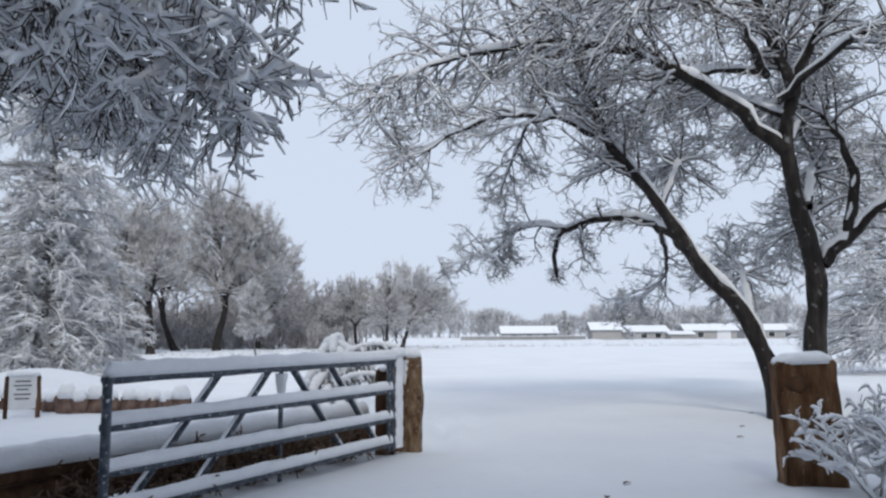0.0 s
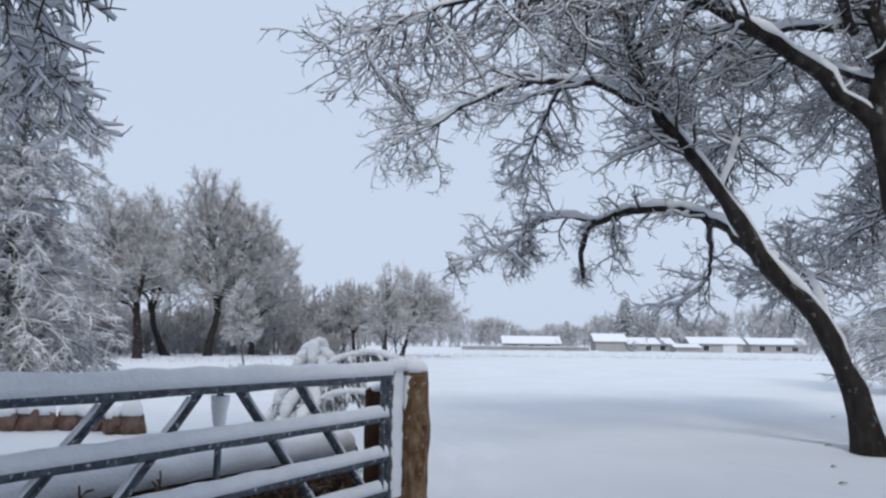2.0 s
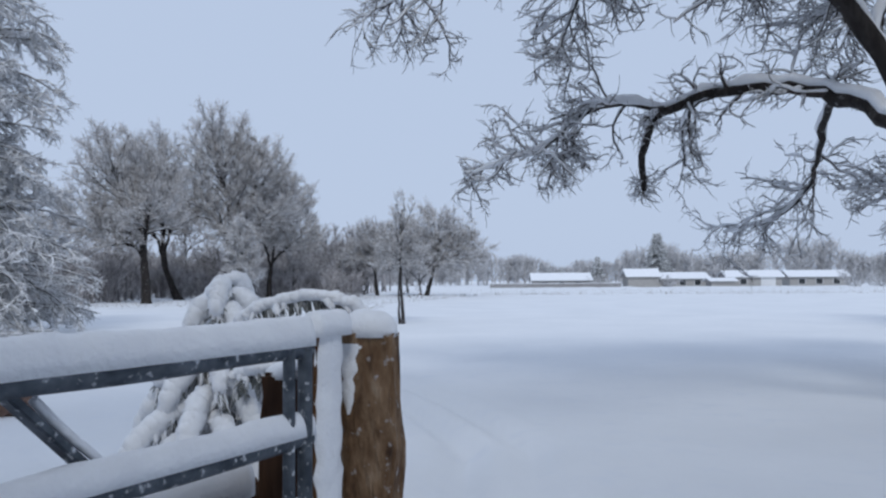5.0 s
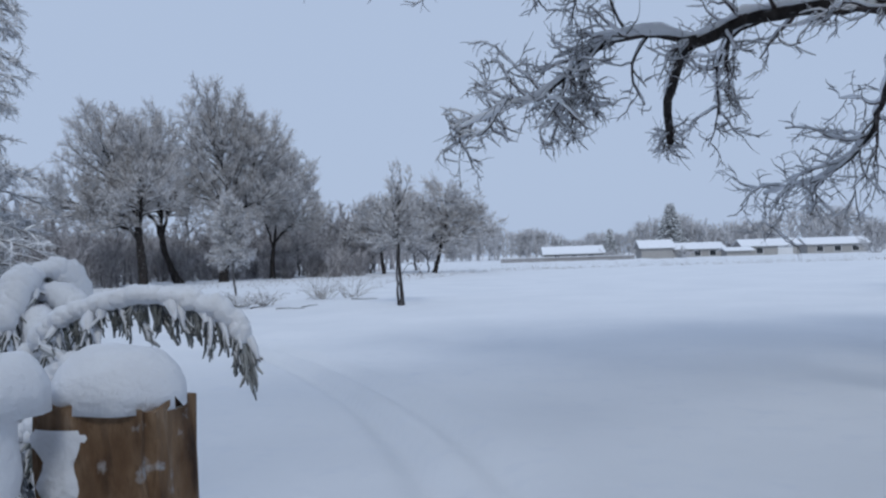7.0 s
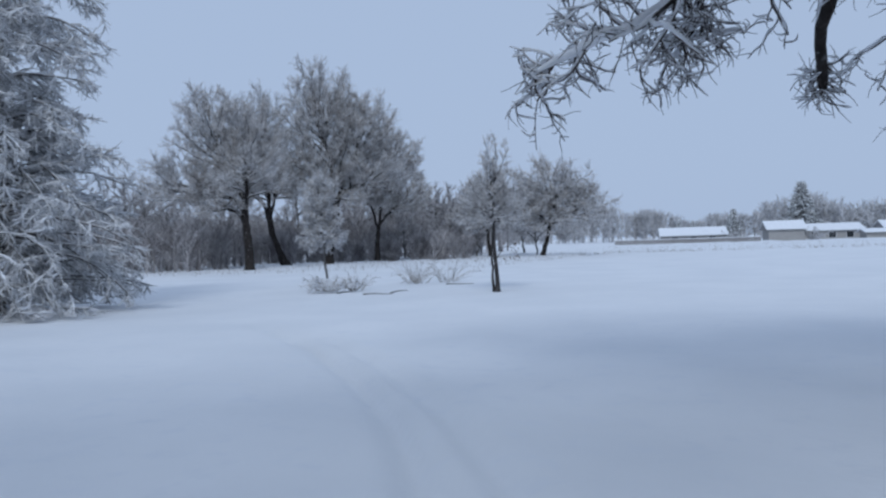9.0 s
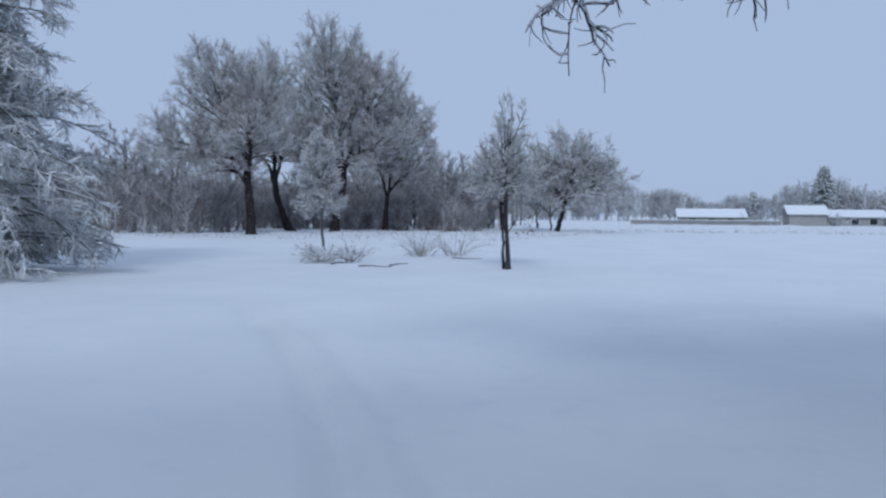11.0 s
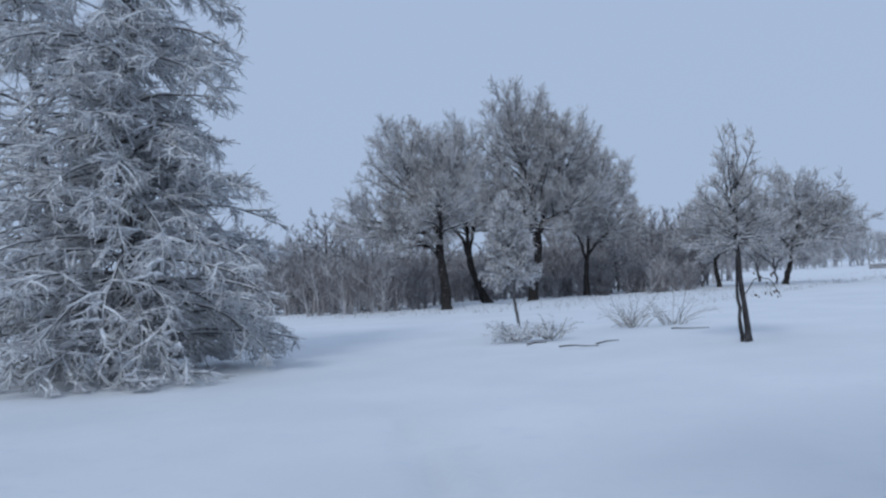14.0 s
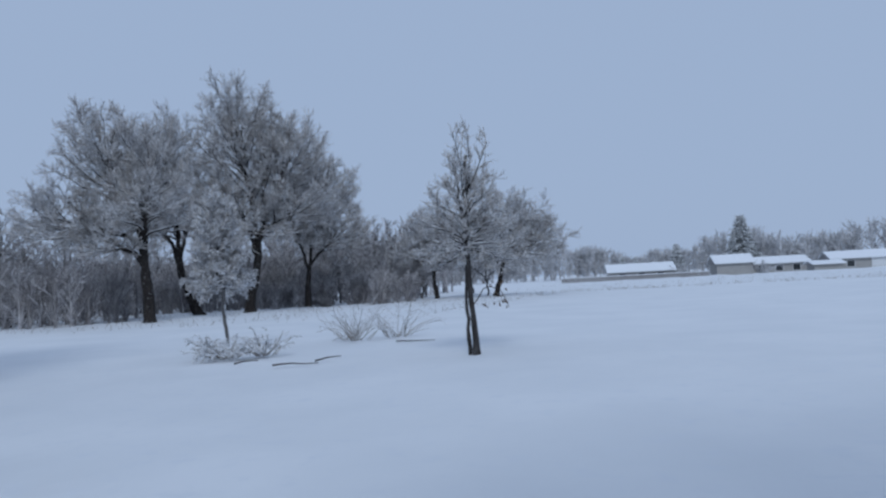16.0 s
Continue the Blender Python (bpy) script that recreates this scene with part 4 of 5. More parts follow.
def build_gate():
    g = thing("metal_gate", GATE, "open galvanised steel tube gate capped with thick snow", "gate")
    for k, z in enumerate((1.20, 0.82, 0.46, 0.15)):
        r = link_mesh("rail", [pipe([(0.34 + 0.0725 * j, 0, z + 0.004 * math.sin(j * 0.4 + k)) for j in range(61)], 0.041)], STEEL, g)
        link_mesh("snow", [drift((0.30, 0, z + 0.026), (4.70, 0, z + 0.026), 0.092, 0.118 if k == 0 else 0.09, 120, 11, k * 7, sag=0.01)], SNOW, r,
                  "thick rounded ridge of snow")
    for s, rr in ((0.38, 0.032), (0.48, 0.026), (4.67, 0.04)):
        link_mesh("stile", [pipe([(s, 0.02, 0.06), (s, 0.02, 0.5), (s, 0.02, 1.0), (s, 0.02, 1.21)], rr)], STEEL, g)
    for a, b in (((3.38, 1.17), (4.38, 0.15)), ((2.68, 1.17), (3.66, 0.15)), ((2.30, 1.17), (1.34, 0.15)), ((1.62, 1.17), (0.62, 0.15)), ((2.48, 1.19), (2.48, 0.02))):
        bm = bmesh.new()
        d = Vector((b[0] - a[0], 0, b[1] - a[1]))
        m = Matrix.Translation(((a[0] + b[0]) / 2, -0.055, (a[1] + b[1]) / 2)) @ d.to_track_quat("Z", "Y").to_matrix().to_4x4()
        wide = 0.075 if a[0] != b[0] else 0.05
        bmesh.ops.create_cube(bm, size=1, matrix=m @ Matrix.Diagonal((wide, 0.03, d.length, 1)))
        bmesh.ops.bevel(bm, geom=bm.edges[:], offset=0.006, segments=2, affect="EDGES")
        br = part("brace", bm, STEEL, g)
        if a[0] != b[0]:
            lean = 1 if b[0] > a[0] else -1
            link_mesh("snow", [pipe([(a[0] + (b[0] - a[0]) * f + 0.03 * lean, -0.055, a[1] + (b[1] - a[1]) * f + 0.03 + 0.005 * math.sin(f * 30)) for f in np.linspace(0.06, 0.95, 14)], 0.017, 7)],
                      SNOW, br)
        else:
            v, f = rough_tube(np.array([[(2.48, -0.055, 0.86 + 0.035 * i) for i in range(9)]]), np.linspace(0.035, 0.075, 9)[None] * 1.0, 10, 3, 0.06)
            link_mesh("snow", [(v, f)], SNOW, br, "clod of snow packed round the bar")
    # hanging plank between gate and post, plastered with snow
    bm = timber((0.20, 0.05, 1.27), 31, 0.008)
    bmesh.ops.translate(bm, verts=bm.verts, vec=(0.23, 0.0, 0.02))
    plank = part("hinge_plank", bm, WOOD, g, "timber plank plastered with snow")
    bm = bmesh.new()
    bmesh.ops.create_grid(bm, x_segments=10, y_segments=34, size=0.5)
    for v in bm.verts:
        sx, sz = v.co.x, v.co.y + 0.5
        wide = 0.092 * (1 + 0.25 * noise.noise(Vector((sz * 14, 1, 2))) + 0.12 * noise.noise(Vector((sz * 40, 4, 2))))
        edge = max(0.0, 1 - (2 * sx) ** 2)
        v.co = Vector((0.225 + sx * 2 * wide, 0.022 + 0.035 * edge ** 0.5 * (0.8 + 0.4 * noise.noise(Vector((sx * 8, sz * 16, 0)))), 0.08 + sz * 1.2))
    part("packed_snow", bm, SNOW, plank, smooth=True)
    link_mesh("snow_cap", [drift((0.06, 0, 1.27), (0.36, 0, 1.27), 0.13, 0.10, 20, 9, 3, sag=0.02)], SNOW, plank, "rounded cap of snow")
    for z in (1.0, 0.3):
        bm = bmesh.new()
        box(bm, (0.22, 0.045, 0.05), (0.2, -0.03, z))
        bmesh.ops.bevel(bm, geom=bm.edges[:], offset=0.008, segments=2, affect="EDGES")
        part("hinge", bm, STEEL, g)


build_gate()


def post(name, m, size, seed, mat, label, cap=0.09, category="post"):
    p = thing(name, m, label, category)
    part("timber", timber(size, seed, 0.02, 11, 0.014), mat, p, smooth=False)
    link_mesh("snow_cap", [drift((-size[0] * 0.5, 0, size[2] - 0.012), (size[0] * 0.5, 0, size[2] - 0.012), size[1] * 1.08, cap, 22, 13, seed, sag=0.02)], SNOW, p,
              "rounded cap of fresh snow")
    return p


gp = post("gate_post", pose(-0.315, 9.54, -0.05, 0, 0, -8), (0.28, 0.19, 1.31), 3, POST_WOOD, "squared brown weathered timber gate post with snow cap", 0.11)
# wind-packed snow on the upper part of the post
bm = bmesh.new()
bmesh.ops.create_grid(bm, x_segments=8, y_segments=20, size=0.5)
for v in bm.verts:
    sx, sz = v.co.x, v.co.y + 0.5
    wide = 0.055 * (0.1 + 0.9 * sz ** 0.6) * (1 + 0.5 * noise.noise(Vector((sz * 7, 1, 2))))
    edge = max(0.0, 1 - (2 * sx) ** 2)
    v.co = Vector((-0.07 + sx * 2 * wide, -0.094 - 0.016 * edge ** 0.6 * (0.7 + 0.5 * noise.noise(Vector((sx * 8, sz * 12, 0)))), 0.92 + sz * 0.33))
part("packed_snow", bm, SNOW, gp, "snow plastered to one face", smooth=True)
post("fence_post", pose(-0.64, 9.36, -0.05, 0, 0, 3), (0.24, 0.24, 1.14), 8, DARK_WOOD, "dark brown timber fence post behind the gate", 0.05)
post("gate_pier", pose(4.0, 7.38, -0.05, 0, -2.0, -4), (0.60, 0.34, 1.30), 14, WOOD, "broad rust-brown timber gate pier with knot hole", 0.10)
# knot hole of the pier
bm = bmesh.new()
bmesh.ops.create_icosphere(bm, subdivisions=3, radius=1, matrix=Matrix.Translation((0, 0, 0)) @ Matrix.Diagonal((0.12, 0.03, 0.085, 1)))
for v in bm.verts:
    v.co += noise.noise_vector(v.co * 9) * 0.015
knot = part("knot_hole", bm, DARK_WOOD, None, "dark sunken knot", smooth=True)
knot.parent = [o for o in bpy.data.objects if o.name.startswith("gate_pier")][0]
knot.location = (-0.13, -0.172, 1.07)


def build_log_rail():
    g = thing("log_rail", pose(-0.95, 9.6, 0), "low fallen-log rail beside the gate under thick snow", "log fence")
    a, b = np.array([0.0, 0.1, 0.42]), np.array([-3.3, -5.6, 0.42])
    pts = [a + (b - a) * f + [0.02 * math.sin(f * 9), 0, 0.02 * math.sin(f * 13)] for f in np.linspace(0, 1, 30)]
    p = np.array([pts])
    link_mesh("log", [rough_tube(p, np.full((1, 30), 0.10), 12, 5, 0.06)], DARK_WOOD, g)
    link_mesh("snow", [drift(a + [0, 0, 0.06], b + [0, 0, 0.06], 0.25, 0.17, 120, 11, 4, sag=0.03)], SNOW, g, "thick ridge of snow")
    link_mesh("log", [rough_tube(p - np.array([0.03, -0.02, 0.24]), np.full((1, 30), 0.13), 12, 6, 0.06)], DARK_WOOD, g)
    for f in (0.3, 0.62, 0.93):
        q = a + (b - a) * f
        bm = timber((0.17, 0.17, 0.5), 20 + f * 10)
        bmesh.ops.translate(bm, verts=bm.verts, vec=(q[0], q[1], -0.12))
        part("support", bm, DARK_WOOD, g)


build_log_rail()

# undergrowth behind the gate
for k, (x, y, h, w) in enumerate(((-1.25, 8.75, 0.42, 0.5), (-1.6, 8.1, 0.42, 0.5), (-1.95, 7.35, 0.42, 0.5), (-2.35, 6.6, 0.42, 0.5), (-2.75, 5.75, 0.4, 0.5))):
    ob = thing("bush", pose(x, y, 0), "low dark dead bush under the gate", "bush", "dead bushes behind the gate")
    shrub(ob, h, w, 24, 100 + k, LEAF, 0, counts=(5, 4), r=0.014, tilt=0.9)


# snow-covered twiggy bush against the pier
for x, y, h, w, s in ((4.25, 6.55, 0.95, 0.8, 16), (4.75, 6.7, 0.8, 0.9, 14)):
    ob = thing("bush", pose(x, y, 0), "twiggy bush wrapped in thick snow beside the pier", "bush")
    shrub(ob, h, w, s, 110 + s, GRASS, 0.021, counts=(6, 5), droop=-0.03, r=0.008, tilt=0.55)


def small_conifer(root, height, spread, seed):
    """A small weeping evergreen bowed under clods of snow."""
    r = np.random.default_rng(seed)
    p0, r0 = grow(np.array([[0, 0, -0.05]]), np.array([[0, 0, 1.0]]), np.array([height]), np.array([0.05]), np.array([0.012]), 8, 0.05, 0.05, r)
    link_mesh("trunk", [rough_tube(p0, r0, 8, seed)], BARK, root)
    n = 38
    z = np.linspace(0.15, height * 0.96, n)
    a = np.arange(n) * 2.399 + 0.2
    ln = spread * (1.15 - 0.85 * z / height) * r.uniform(0.85, 1.15, n)
    s = np.stack([np.interp(z, p0[0, :, 2], p0[0, :, 0]), np.interp(z, p0[0, :, 2], p0[0, :, 1]), z], 1)
    w = np.stack([np.cos(a), np.sin(a), np.full(n, 0.45)], 1)
    p1, r1 = grow(s, w, ln * 0.8, np.full(n, 0.016), np.full(n, 0.006), 9, 0.05, -0.26, r)
    p1[..., 2] = np.maximum(p1[..., 2], 0.08)
    for j, bend in enumerate(([(0.05, 0, 1.0), (0.35, -0.15, 1.25), (0.64, -0.22, 1.36), (0.95, -0.21, 1.37), (1.12, -0.19, 1.30), (1.2, -0.18, 1.16)],
                              [(0.05, 0, 0.75), (0.4, -0.2, 1.05), (0.65, -0.28, 1.12), (0.77, -0.28, 1.02)],
                              [(0.03, 0.05, 0.6), (0.4, -0.3, 0.88), (0.78, -0.37, 0.92), (0.97, -0.35, 0.82)])):
        p1[n - 8 - j], _ = limb_path(bend, 0.02, 0.01, 9, 0.008, j)
        ln[n - 8 - j] = 1.2
    s, w, rr, pos = sprout(p1, r1, 34, 0.1, 1.0, 0.9, r, rise=-1.0)
    m = len(s)
    p2, r2 = grow(s, w, r.uniform(0.05, 0.17, m), np.full(m, 0.012), np.full(m, 0.006), 4, 0.14, -0.3, r)
    s, w, rr, pos = sprout(p2, r2, 5, 0.15, 1.0, 0.6, r, rise=-0.4)
    m = len(s)
    p3, r3 = grow(s, w, r.uniform(0.03, 0.07, m), np.full(m, 0.008), np.full(m, 0.004), 2, 0.1, -0.2, r)
    # long fringes under the bowed boughs
    bow = np.stack([p1[n - 8 - j] for j in range(3)])
    s, w, rr, pos = sprout(bow, np.full((3, 9), 0.01), 60, 0.25, 1.0, 1.2, r, rise=-2.2)
    m = len(s)
    p5, r5 = grow(s, w, r.uniform(0.06, 0.15, m) * (0.6 + 0.75 * pos), np.full(m, 0.011), np.full(m, 0.004), 5, 0.1, -0.45, r)
    s, w, rr, pos = sprout(p5, r5, 9, 0.1, 1.0, 0.5, r, rise=-0.6)
    m = len(s)
    p6, r6 = grow(s, w, r.uniform(0.02, 0.05, m), np.full(m, 0.0075), np.full(m, 0.003), 2, 0.1, -0.2, r)
    tagged(link_mesh("spray_mass", [tubes(p1, r1, 6), tubes(p2, r2, 4), tubes(p3, r3, 3), tubes(p5, r5, 4), tubes(p6, r6, 3)], DULL_NEEDLE, root, "hanging frosted grey-green needle sprays"), kind="stuff")
    # clods of snow heaped along each bough
    blocks = [snow_on(p2, r2, 0.022, 4, r, grip=0.05), snow_on(p3, r3, 0.010, 3, r, grip=0.05)]
    ball = bmesh.new()
    bmesh.ops.create_uvsphere(ball, u_segments=9, v_segments=7, radius=1)
    bv = np.array([v.co[:] for v in ball.verts])
    bf = np.array([[v.index for v in f.verts] + ([f.verts[2].index] if len(f.verts) == 3 else []) for f in ball.faces])
    ball.free()
    for k in range(n):
        big = 0.72 if n - 11 < k <= n - 8 else 1.2 - 0.25 * z[k] / height
        path = p1[k]
        for f in np.linspace(0.08, 0.95, 72 if n - 11 < k <= n - 8 else 26):
            i = min(int(f * 8), 7)
            c = path[i] + (path[i + 1] - path[i]) * (f * 8 - i)
            size = 0.057 * big * (0.55 + 0.6 * math.sin(0.35 + 2.5 * f)) * r.uniform(0.95, 1.05)
            d = path[i + 1] - path[i]
            steep = abs(d[2]) / (np.linalg.norm(d) + 1e-6)
            v = bv * (size * 1.1, size * 1.1, size * (0.7 + 0.7 * steep))
            q = np.array([noise.noise(Vector(x * 1.3 + k * 7 + f * 31)) for x in bv])
            fine = np.array([noise.noise(Vector(x * 4 + k * 3 + f * 17)) for x in bv])
            blocks.append((v * (1 + 0.2 * q + 0.13 * fine)[:, None] + c + (r.normal(0, 0.005), r.normal(0, 0.007), 0.03 + r.normal(0, 0.004)), bf))
    link_mesh("snow", blocks, SNOW, root, "heavy clods of snow bending each bough")


ob = thing("small_conifer", pose(-1.75, 11.15, 0), "small weeping evergreen bowed under heavy snow", "evergreen shrub")
small_conifer(ob, 1.55, 1.15, 6)
# ---------------------------------------------------------------- stones and notice board
for k in range(24):
    r = random.Random(k)
    x, y = -11.5 + k * 0.27 + r.uniform(-0.06, 0.06), 14.25 + 0.2 * math.sin(k * 0.7) + r.uniform(-0.1, 0.1)
    bm = bmesh.new()
    bmesh.ops.create_icosphere(bm, subdivisions=3, radius=1)
    sx, sy, sz = r.uniform(0.16, 0.24), r.uniform(0.14, 0.2), r.uniform(0.22, 0.38)
    for v in bm.verts:
        q = v.co + noise.noise_vector(v.co * 1.6 + Vector((k * 3, 0, 0))) * 0.35
        v.co = Vector((q.x * sx, q.y * sy, max(q.z, -0.4) * sz))
    st = part("stone", bm, STONE, None, smooth=False)
    st.location = (x, y, 0.12)
    tagged(st, "rough brown stone in a low row, capped with snow", "stone", "row of stones")
    link_mesh("snow_cap", [drift((-sx * 0.8, 0, sz * 0.62), (sx * 0.8, 0, sz * 0.62), sy * 1.9, sz * 0.75, 12, 9, k, sag=0.03)], SNOW, st)
sign = thing("notice_board", pose(-7.85, 13.25, 0, 0, 0, 20), "small white notice board with faded print on dark posts", "sign")
bm = bmesh.new()
box(bm, (0.46, 0.03, 0.62), (0, 0, 0.5))
bmesh.ops.bevel(bm, geom=bm.edges[:], offset=0.006, segments=2, affect="EDGES")
panel = part("panel", bm, BOARD, sign)
for k, (w, z) in enumerate(((0.26, 0.70), (0.30, 0.62), (0.2, 0.55), (0.28, 0.46), (0.24, 0.38))):
    bm = bmesh.new()
    box(bm, (w, 0.004, 0.028), (0, -0.019, z))
    part("print_bar", bm, INK, panel)
for x in (-0.27, 0.27):
    bm = timber((0.07, 0.07, 0.9), 60 + x)
    bmesh.ops.translate(bm, verts=bm.verts, vec=(x, 0.02, -0.1))
    part("support", bm, DARK_WOOD, sign)
link_mesh("snow_cap", [drift((-0.3, 0.01, 0.80), (0.3, 0.01, 0.80), 0.11, 0.08, 20, 9, 2)], SNOW, sign)

# ---------------------------------------------------------------- shrubs, grass and sticks by the young tree
for k, (x, y, h, w, mat, st) in enumerate(((-8.9, 33.6, 0.5, 1.0, GRASS, 30), (-8.1, 34.0, 0.45, 0.8, GRASS, 24), (-9.5, 34.3, 0.4, 0.7, GRASS, 20))):
    ob = thing("shrub", pose(x, y, 0), "low dry shrub dusted with snow", "shrub", "shrubs round the young tree")
    shrub(ob, h, w, st, 120 + k, mat, 0.014, counts=(4, 3), r=0.010, tilt=1.0)
for k, (x, y, h) in enumerate(((-6.9, 37.5, 0.95), (-5.9, 38.3, 0.85), (-7.4, 38.6, 0.7))):
    ob = thing("grass_tuft", pose(x, y, 0), "arching dry grass tuft bent by snow", "grass", "arching grass tufts")
    shrub(ob, h, h * 1.6, 26, 130 + k, GRASS, 0.006, counts=(1,), droop=-0.09, r=0.007, tilt=0.7)
for k, (x, y, a, ln) in enumerate(((-6.5, 31.6, 20, 0.9), (-6.0, 32.2, 35, 0.6), (-7.7, 32.0, 5, 0.5), (-5.0, 36.3, 10, 1.0))):
    rr = np.random.default_rng(k)
    p, r = grow(np.array([[-ln / 2, 0, 0.03]]), np.array([[1.0, 0, 0.05]]), np.array([ln]), np.array([0.022]), np.array([0.01]), 8, 0.1, 0, rr)
    p[..., 2] = np.clip(p[..., 2], 0.02, 0.07)
    ob = link_mesh("stick", [tubes(p, r, 6)], TWIG)
    ob.matrix_world = pose(x, y, 0, 0, 0, a)
    tagged(ob, "dark fallen stick lying on the snow", "stick", "fallen sticks")


def leaf_mesh(ln):
    bm = bmesh.new()
    bmesh.ops.create_grid(bm, x_segments=6, y_segments=4, size=0.5)
    for v in bm.verts:
        f = v.co.x + 0.5
        wd = 0.5 * math.sin(math.pi * min(1, f * 0.96 + 0.02)) ** 0.8
        v.co = Vector((v.co.x * ln, v.co.y * wd * ln, 0.12 * ln * math.sin(f * 3) + 0.25 * ln * v.co.y ** 2))
    bmesh.ops.solidify(bm, geom=bm.faces[:], thickness=0.003)
    return bm


for k, (x, y, a) in enumerate(((4.55, 11.03, 10), (2.09, 7.35, 40), (6.0, 14.5, 0), (1.75, 6.6, 80), (5.0, 12.2, 30), (8.2, 19.0, 15))):
    ob = part("fallen_leaf", leaf_mesh(0.11), LEAF)
    ob.matrix_world = pose(x, y, ground_height(x, y) + 0.012, 0, 0, a)
    tagged(ob, "curled brown leaf lying on the snow", "leaf", "fallen leaves")
sap = [o for o in bpy.data.objects if o.name.startswith("sapling")][0]
for k in range(26):
    r = random.Random(k)
    ob = part("leaf", leaf_mesh(0.07), LEAF, sap)
    a = r.uniform(-0.9, 0.9)
    ob.location = (0.45 + r.uniform(-0.22, 0.3), r.uniform(-0.3, 0.3), 1.15 + r.uniform(-0.28, 0.28))
    ob.rotation_euler = (r.uniform(-2, 2), 1.3 + r.uniform(-0.5, 0.5), a)
p, r = limb_path([(0.02, 0, 0.95), (0.3, -0.1, 1.3), (0.6, -0.1, 1.25), (0.75, 0, 0.95)], 0.014, 0.005, 14, 0.01, 9)
link_mesh("limb", [tubes(p, r, 5)], TWIG, sap)

# ragged snowy grass in front of the woods
rg = np.random.default_rng(90)
n = 5000
x = rg.uniform(-46, 80, n)
line = np.array([bank_line(v) for v in x])
y = line + np.where(x < -9, rg.uniform(1, 22, n), rg.uniform(0, 1, n) ** 3.2 * 45) + rg.normal(0, 0.8, n)
s = np.stack([x, y, np.zeros(n)], 1)
w = rg.normal(0, 0.45, (n, 3)) + [0, 0, 1]
p, r = grow(s, w, rg.uniform(0.08, 0.4, n), np.full(n, 0.012), np.full(n, 0.006), 4, 0.25, -0.12, rg)
tagged(link_mesh("rough_grass", [tubes(p, r, 3)], GRASS), "tall dead grass poking through snow by the wood", "grass", kind="stuff")

# ---------------------------------------------------------------- houses across the field
def house(x, y, w, d, wall_h, roof_h, label, turn=0, windows=3, garage=False):
    h = thing("house", pose(x, y, -0.2, 0, 0, turn), label, "house", "houses across the field")
    bm = bmesh.new()
    box(bm, (w, d, wall_h), (0, 0, wall_h / 2))
    part("wall", bm, SIDING, h)
    o = 0.45
    bm = bmesh.new()
    a = [bm.verts.new(c) for c in ((-w / 2 - o, -d / 2 - o, wall_h), (w / 2 + o, -d / 2 - o, wall_h), (w / 2 + o, d / 2 + o, wall_h), (-w / 2 - o, d / 2 + o, wall_h),
                                   (-w / 2 - o, 0, wall_h + roof_h), (w / 2 + o, 0, wall_h + roof_h))]
    for f in ((0, 1, 5, 4), (2, 3, 4, 5), (1, 2, 5), (3, 0, 4), (3, 2, 1, 0)):
        bm.faces.new([a[i] for i in f])
    part("roof", bm, FENCE, h, "dark eaves and gables")
    bm = bmesh.new()
    t = 0.24
    k = 14
    for side in (-1, 1):
        rows = []
        for i in range(k + 1):
            f = i / k
            for z0 in (0.015, t * (0.8 + 0.3 * noise.noise(Vector((x + i, side, 0))))):
                rows.append((bm.verts.new((-w / 2 - o + (w + 2 * o) * f, side * (d / 2 + o + 0.03), wall_h + z0)), bm.verts.new((-w / 2 - o + (w + 2 * o) * f, 0, wall_h + roof_h + z0))))
        for i in range(k):
            b0, t0, b1, t1 = rows[2 * i], rows[2 * i + 1], rows[2 * i + 2], rows[2 * i + 3]
            bm.faces.new((t0[0], t1[0], t1[1], t0[1]))
            bm.faces.new((b0[0], b1[0], t1[0], t0[0]))
            bm.faces.new((b0[1], t0[1], t1[1], b1[1]))
        for q in (0, k):
            b0, t0 = rows[2 * q], rows[2 * q + 1]
            bm.faces.new((b0[0], t0[0], t0[1], b0[1]))
    part("roof_snow", bm, SNOW, h, "thick blanket of snow")
    for i in range(windows):
        wx = -w / 2 + w * (i + 0.7) / (windows + 0.4)
        win = new("window")
        win.parent, win.location = h, (wx, -d / 2 - 0.03, wall_h * 0.58)
        bm = bmesh.new()
        for sx, sz, px, pz in ((1.3, 0.08, 0, 0.54), (1.3, 0.08, 0, -0.54), (0.08, 1.0, 0.61, 0), (0.08, 1.0, -0.61, 0)):
            box(bm, (sx, 0.1, sz), (px, 0, pz))
        part("frame", bm, BOARD, win)
        bm = bmesh.new()
        box(bm, (1.14, 0.04, 1.0), (0, 0, 0))
        part("pane", bm, GLASS, win)
    if garage:
        bm = bmesh.new()
        box(bm, (2.6, 0.08, 2.1), (w * 0.25, -d / 2 - 0.04, 1.05))
        for i in range(4):
            box(bm, (2.5, 0.02, 0.44), (w * 0.25, -d / 2 - 0.09, 0.3 + 0.5 * i))
        part("garage_door", bm, BOARD, h)
    return h


house(12.4, 152, 10.6, 7, 1.5, 1.35, "long low house under a snowy roof", 0, 3)
house(27.2, 150, 5.6, 6, 2.1, 1.4, "pale low shed with snow on its roof", 0, 0)
house(35.6, 156, 9.5, 7, 1.7, 1.15, "low grey house with snowy roof", 0, 3)
house(48.2, 153, 9.6, 7, 1.9, 1.2, "low ranch house with snowy roof and garage", -4, 2, True)
house(62, 158, 10.5, 7, 1.9, 1.2, "low grey ranch house under snow", -6, 3)
house(41.0, 147, 4.2, 4, 1.2, 0.5, "small low outbuilding with a snowy roof", 0, 0)


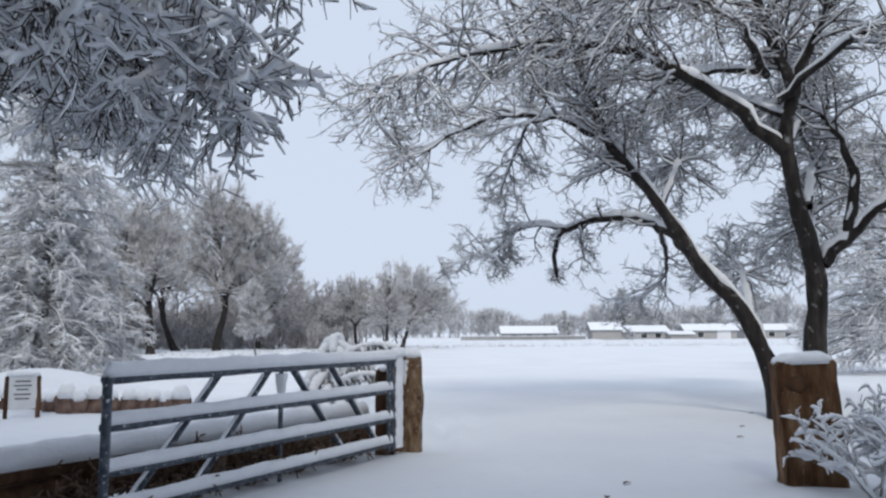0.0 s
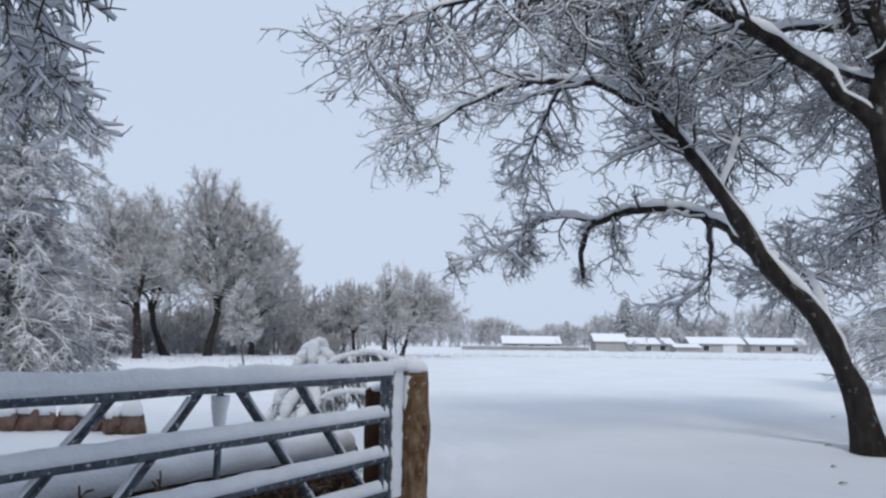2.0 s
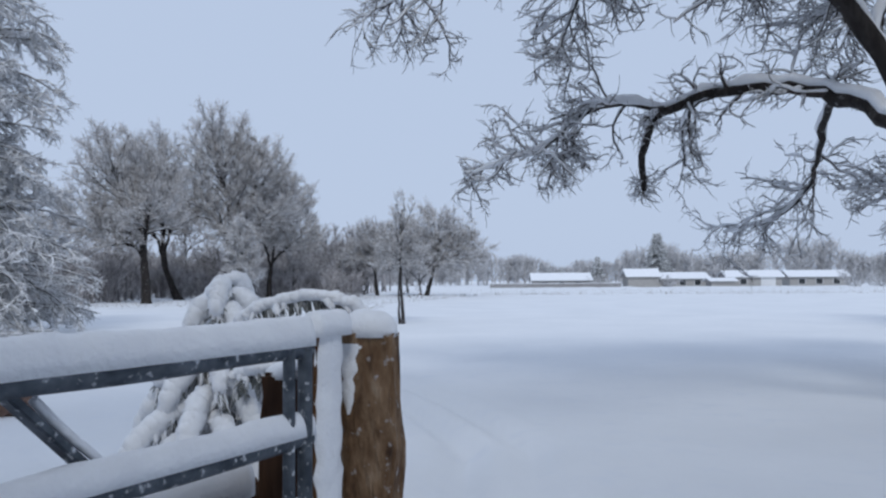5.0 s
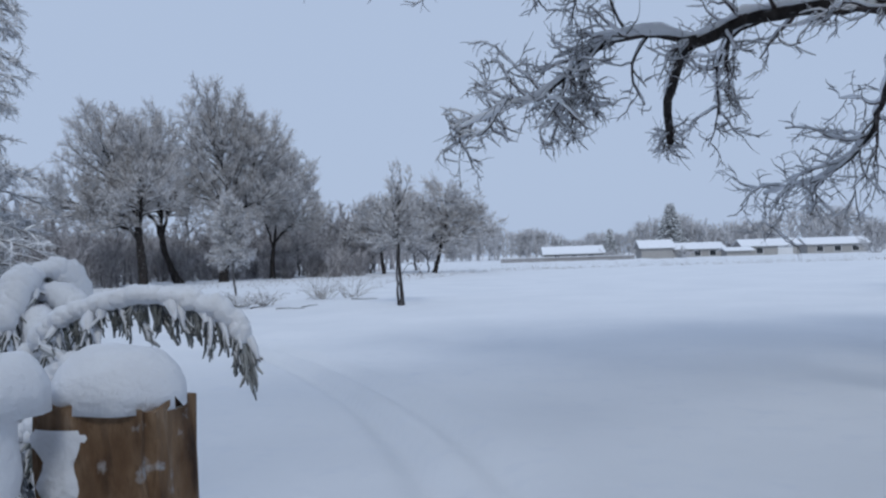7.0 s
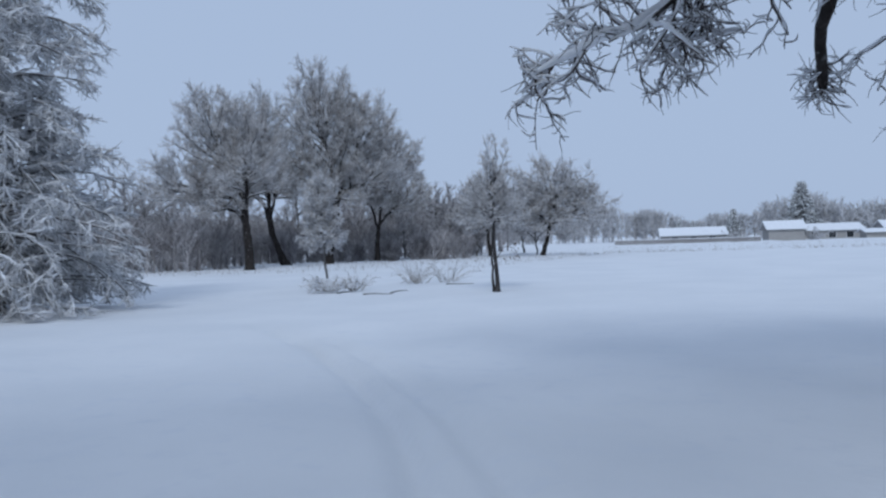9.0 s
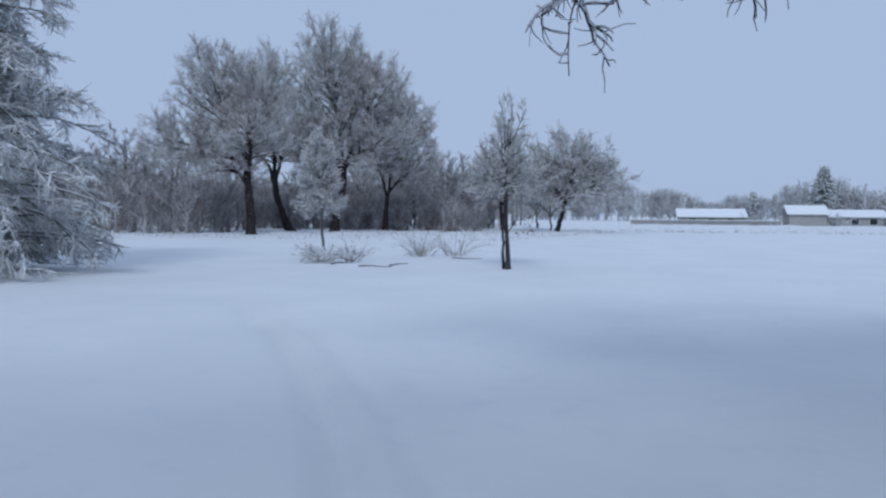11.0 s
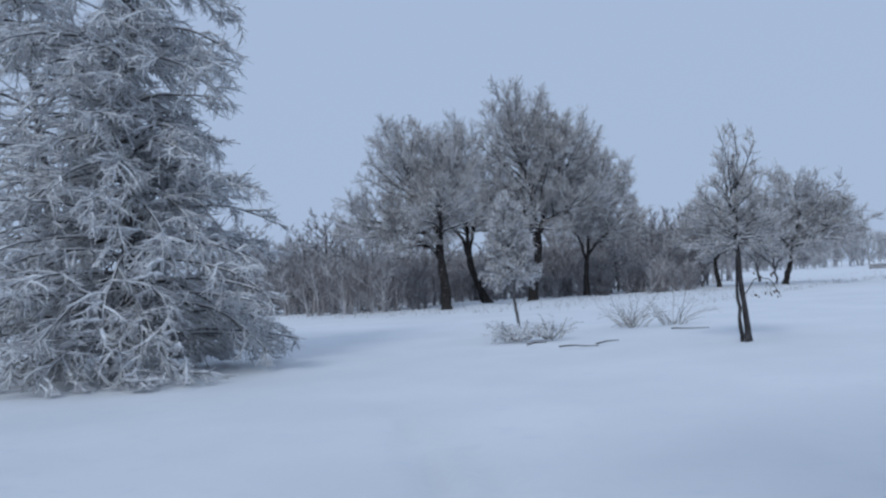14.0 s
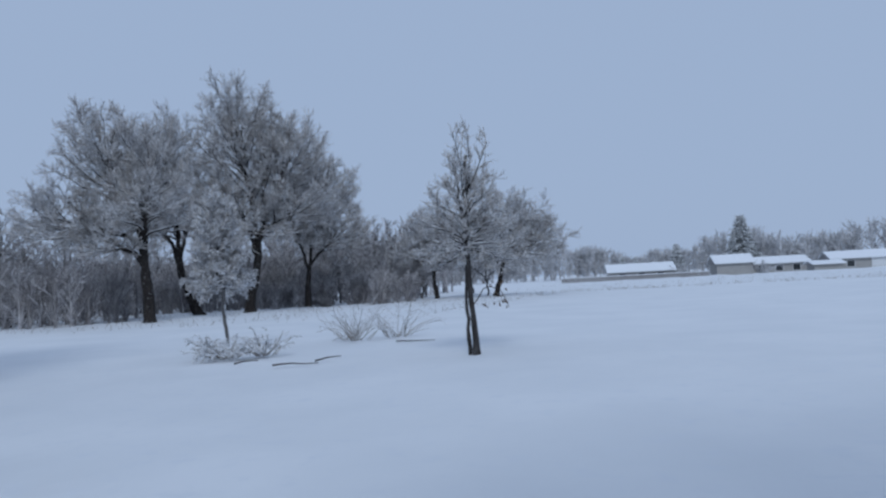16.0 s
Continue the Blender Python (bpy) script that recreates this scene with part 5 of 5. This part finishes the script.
def long_fence(x0, x1, y, h):
    f = thing("board_fence", pose(x0, y, 0), "low grey board fence along the far field edge", "fence")
    n = int((x1 - x0) / 2.4)
    bm = bmesh.new()
    box(bm, (0.158, 0.03, h), (0.08, 0, h / 2))
    first = part("board", bm, FENCE, f)
    for k in range(n * 14):
        ob = first if k == 0 else new("board", first.data)
        ob.parent = f
        ob.location = (k * 2.4 / 14, 0.02 * math.sin(k * 0.3), -0.05 + 0.03 * math.sin(k * 5))
    link_mesh("snow", [drift((0, 0, h - 0.06), (n * 2.4, 0, h - 0.06), 0.2, 0.12, 80, 7, 3)], SNOW, f)


long_fence(-1, 23, 146, 0.85)
for x, y, h, s, seed in ((42.6, 208.5, 13.6, 6.2, 81), (24.5, 190, 7.2, 2.6, 82), (13.5, 200, 5.4, 1.7, 83), (17.0, 204, 5.0, 1.7, 84)):
    ob = thing("spruce", pose(x, y, -0.2), "dark conical spruce dusted with snow beyond the houses", "evergreen tree", "spruces beyond the houses")
    spruce(ob, h, s, seed)
for x, y, h in ((33.0, 168, 7.0), (22.5, 149, 4.0), (20.2, 148.6, 3.5)):
    rr = np.random.default_rng(int(x))
    p, r = grow(np.array([[0, 0, -0.2]]), np.array([[0, 0, 1.0]]), np.array([h * 0.6]), np.array([0.12]), np.array([0.09]), 3, 0.0, 0, rr)
    ob = thing("utility_pole", pose(x, y, 0), "thin grey wooden pole among the houses", "pole", "poles among the houses")
    link_mesh("shaft", [tubes(p, r, 8)], FENCE, ob)
    bm = bmesh.new()
    box(bm, (1.3, 0.12, 0.12), (0, 0, h * 0.56))
    part("crossarm", bm, FENCE, ob)
# round bushes on the far side of the field
for k, (x, y, s) in enumerate(((58, 132, 1.5), (66, 140, 1.3), (19.5, 148, 1.0), (31.5, 147, 1.0), (72, 128, 1.6))):
    ob = thing("far_bush", pose(x, y, 0), "frosted bush at the far edge of the field, paled for haze", "bush", "far bushes")
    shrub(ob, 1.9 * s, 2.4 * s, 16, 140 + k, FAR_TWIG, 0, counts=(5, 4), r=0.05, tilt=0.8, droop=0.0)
# short stake out in the field
p = np.array([[(0, 0, -0.1), (-0.04, 0, 0.4), (-0.1, 0, 0.85)]])
ob = link_mesh("stake", [tubes(p, np.full((1, 3), 0.03), 7)], DARK_WOOD)
ob.matrix_world = pose(15.8, 33.9, 0)
tagged(ob, "short leaning wooden stake standing in snow", "stake")
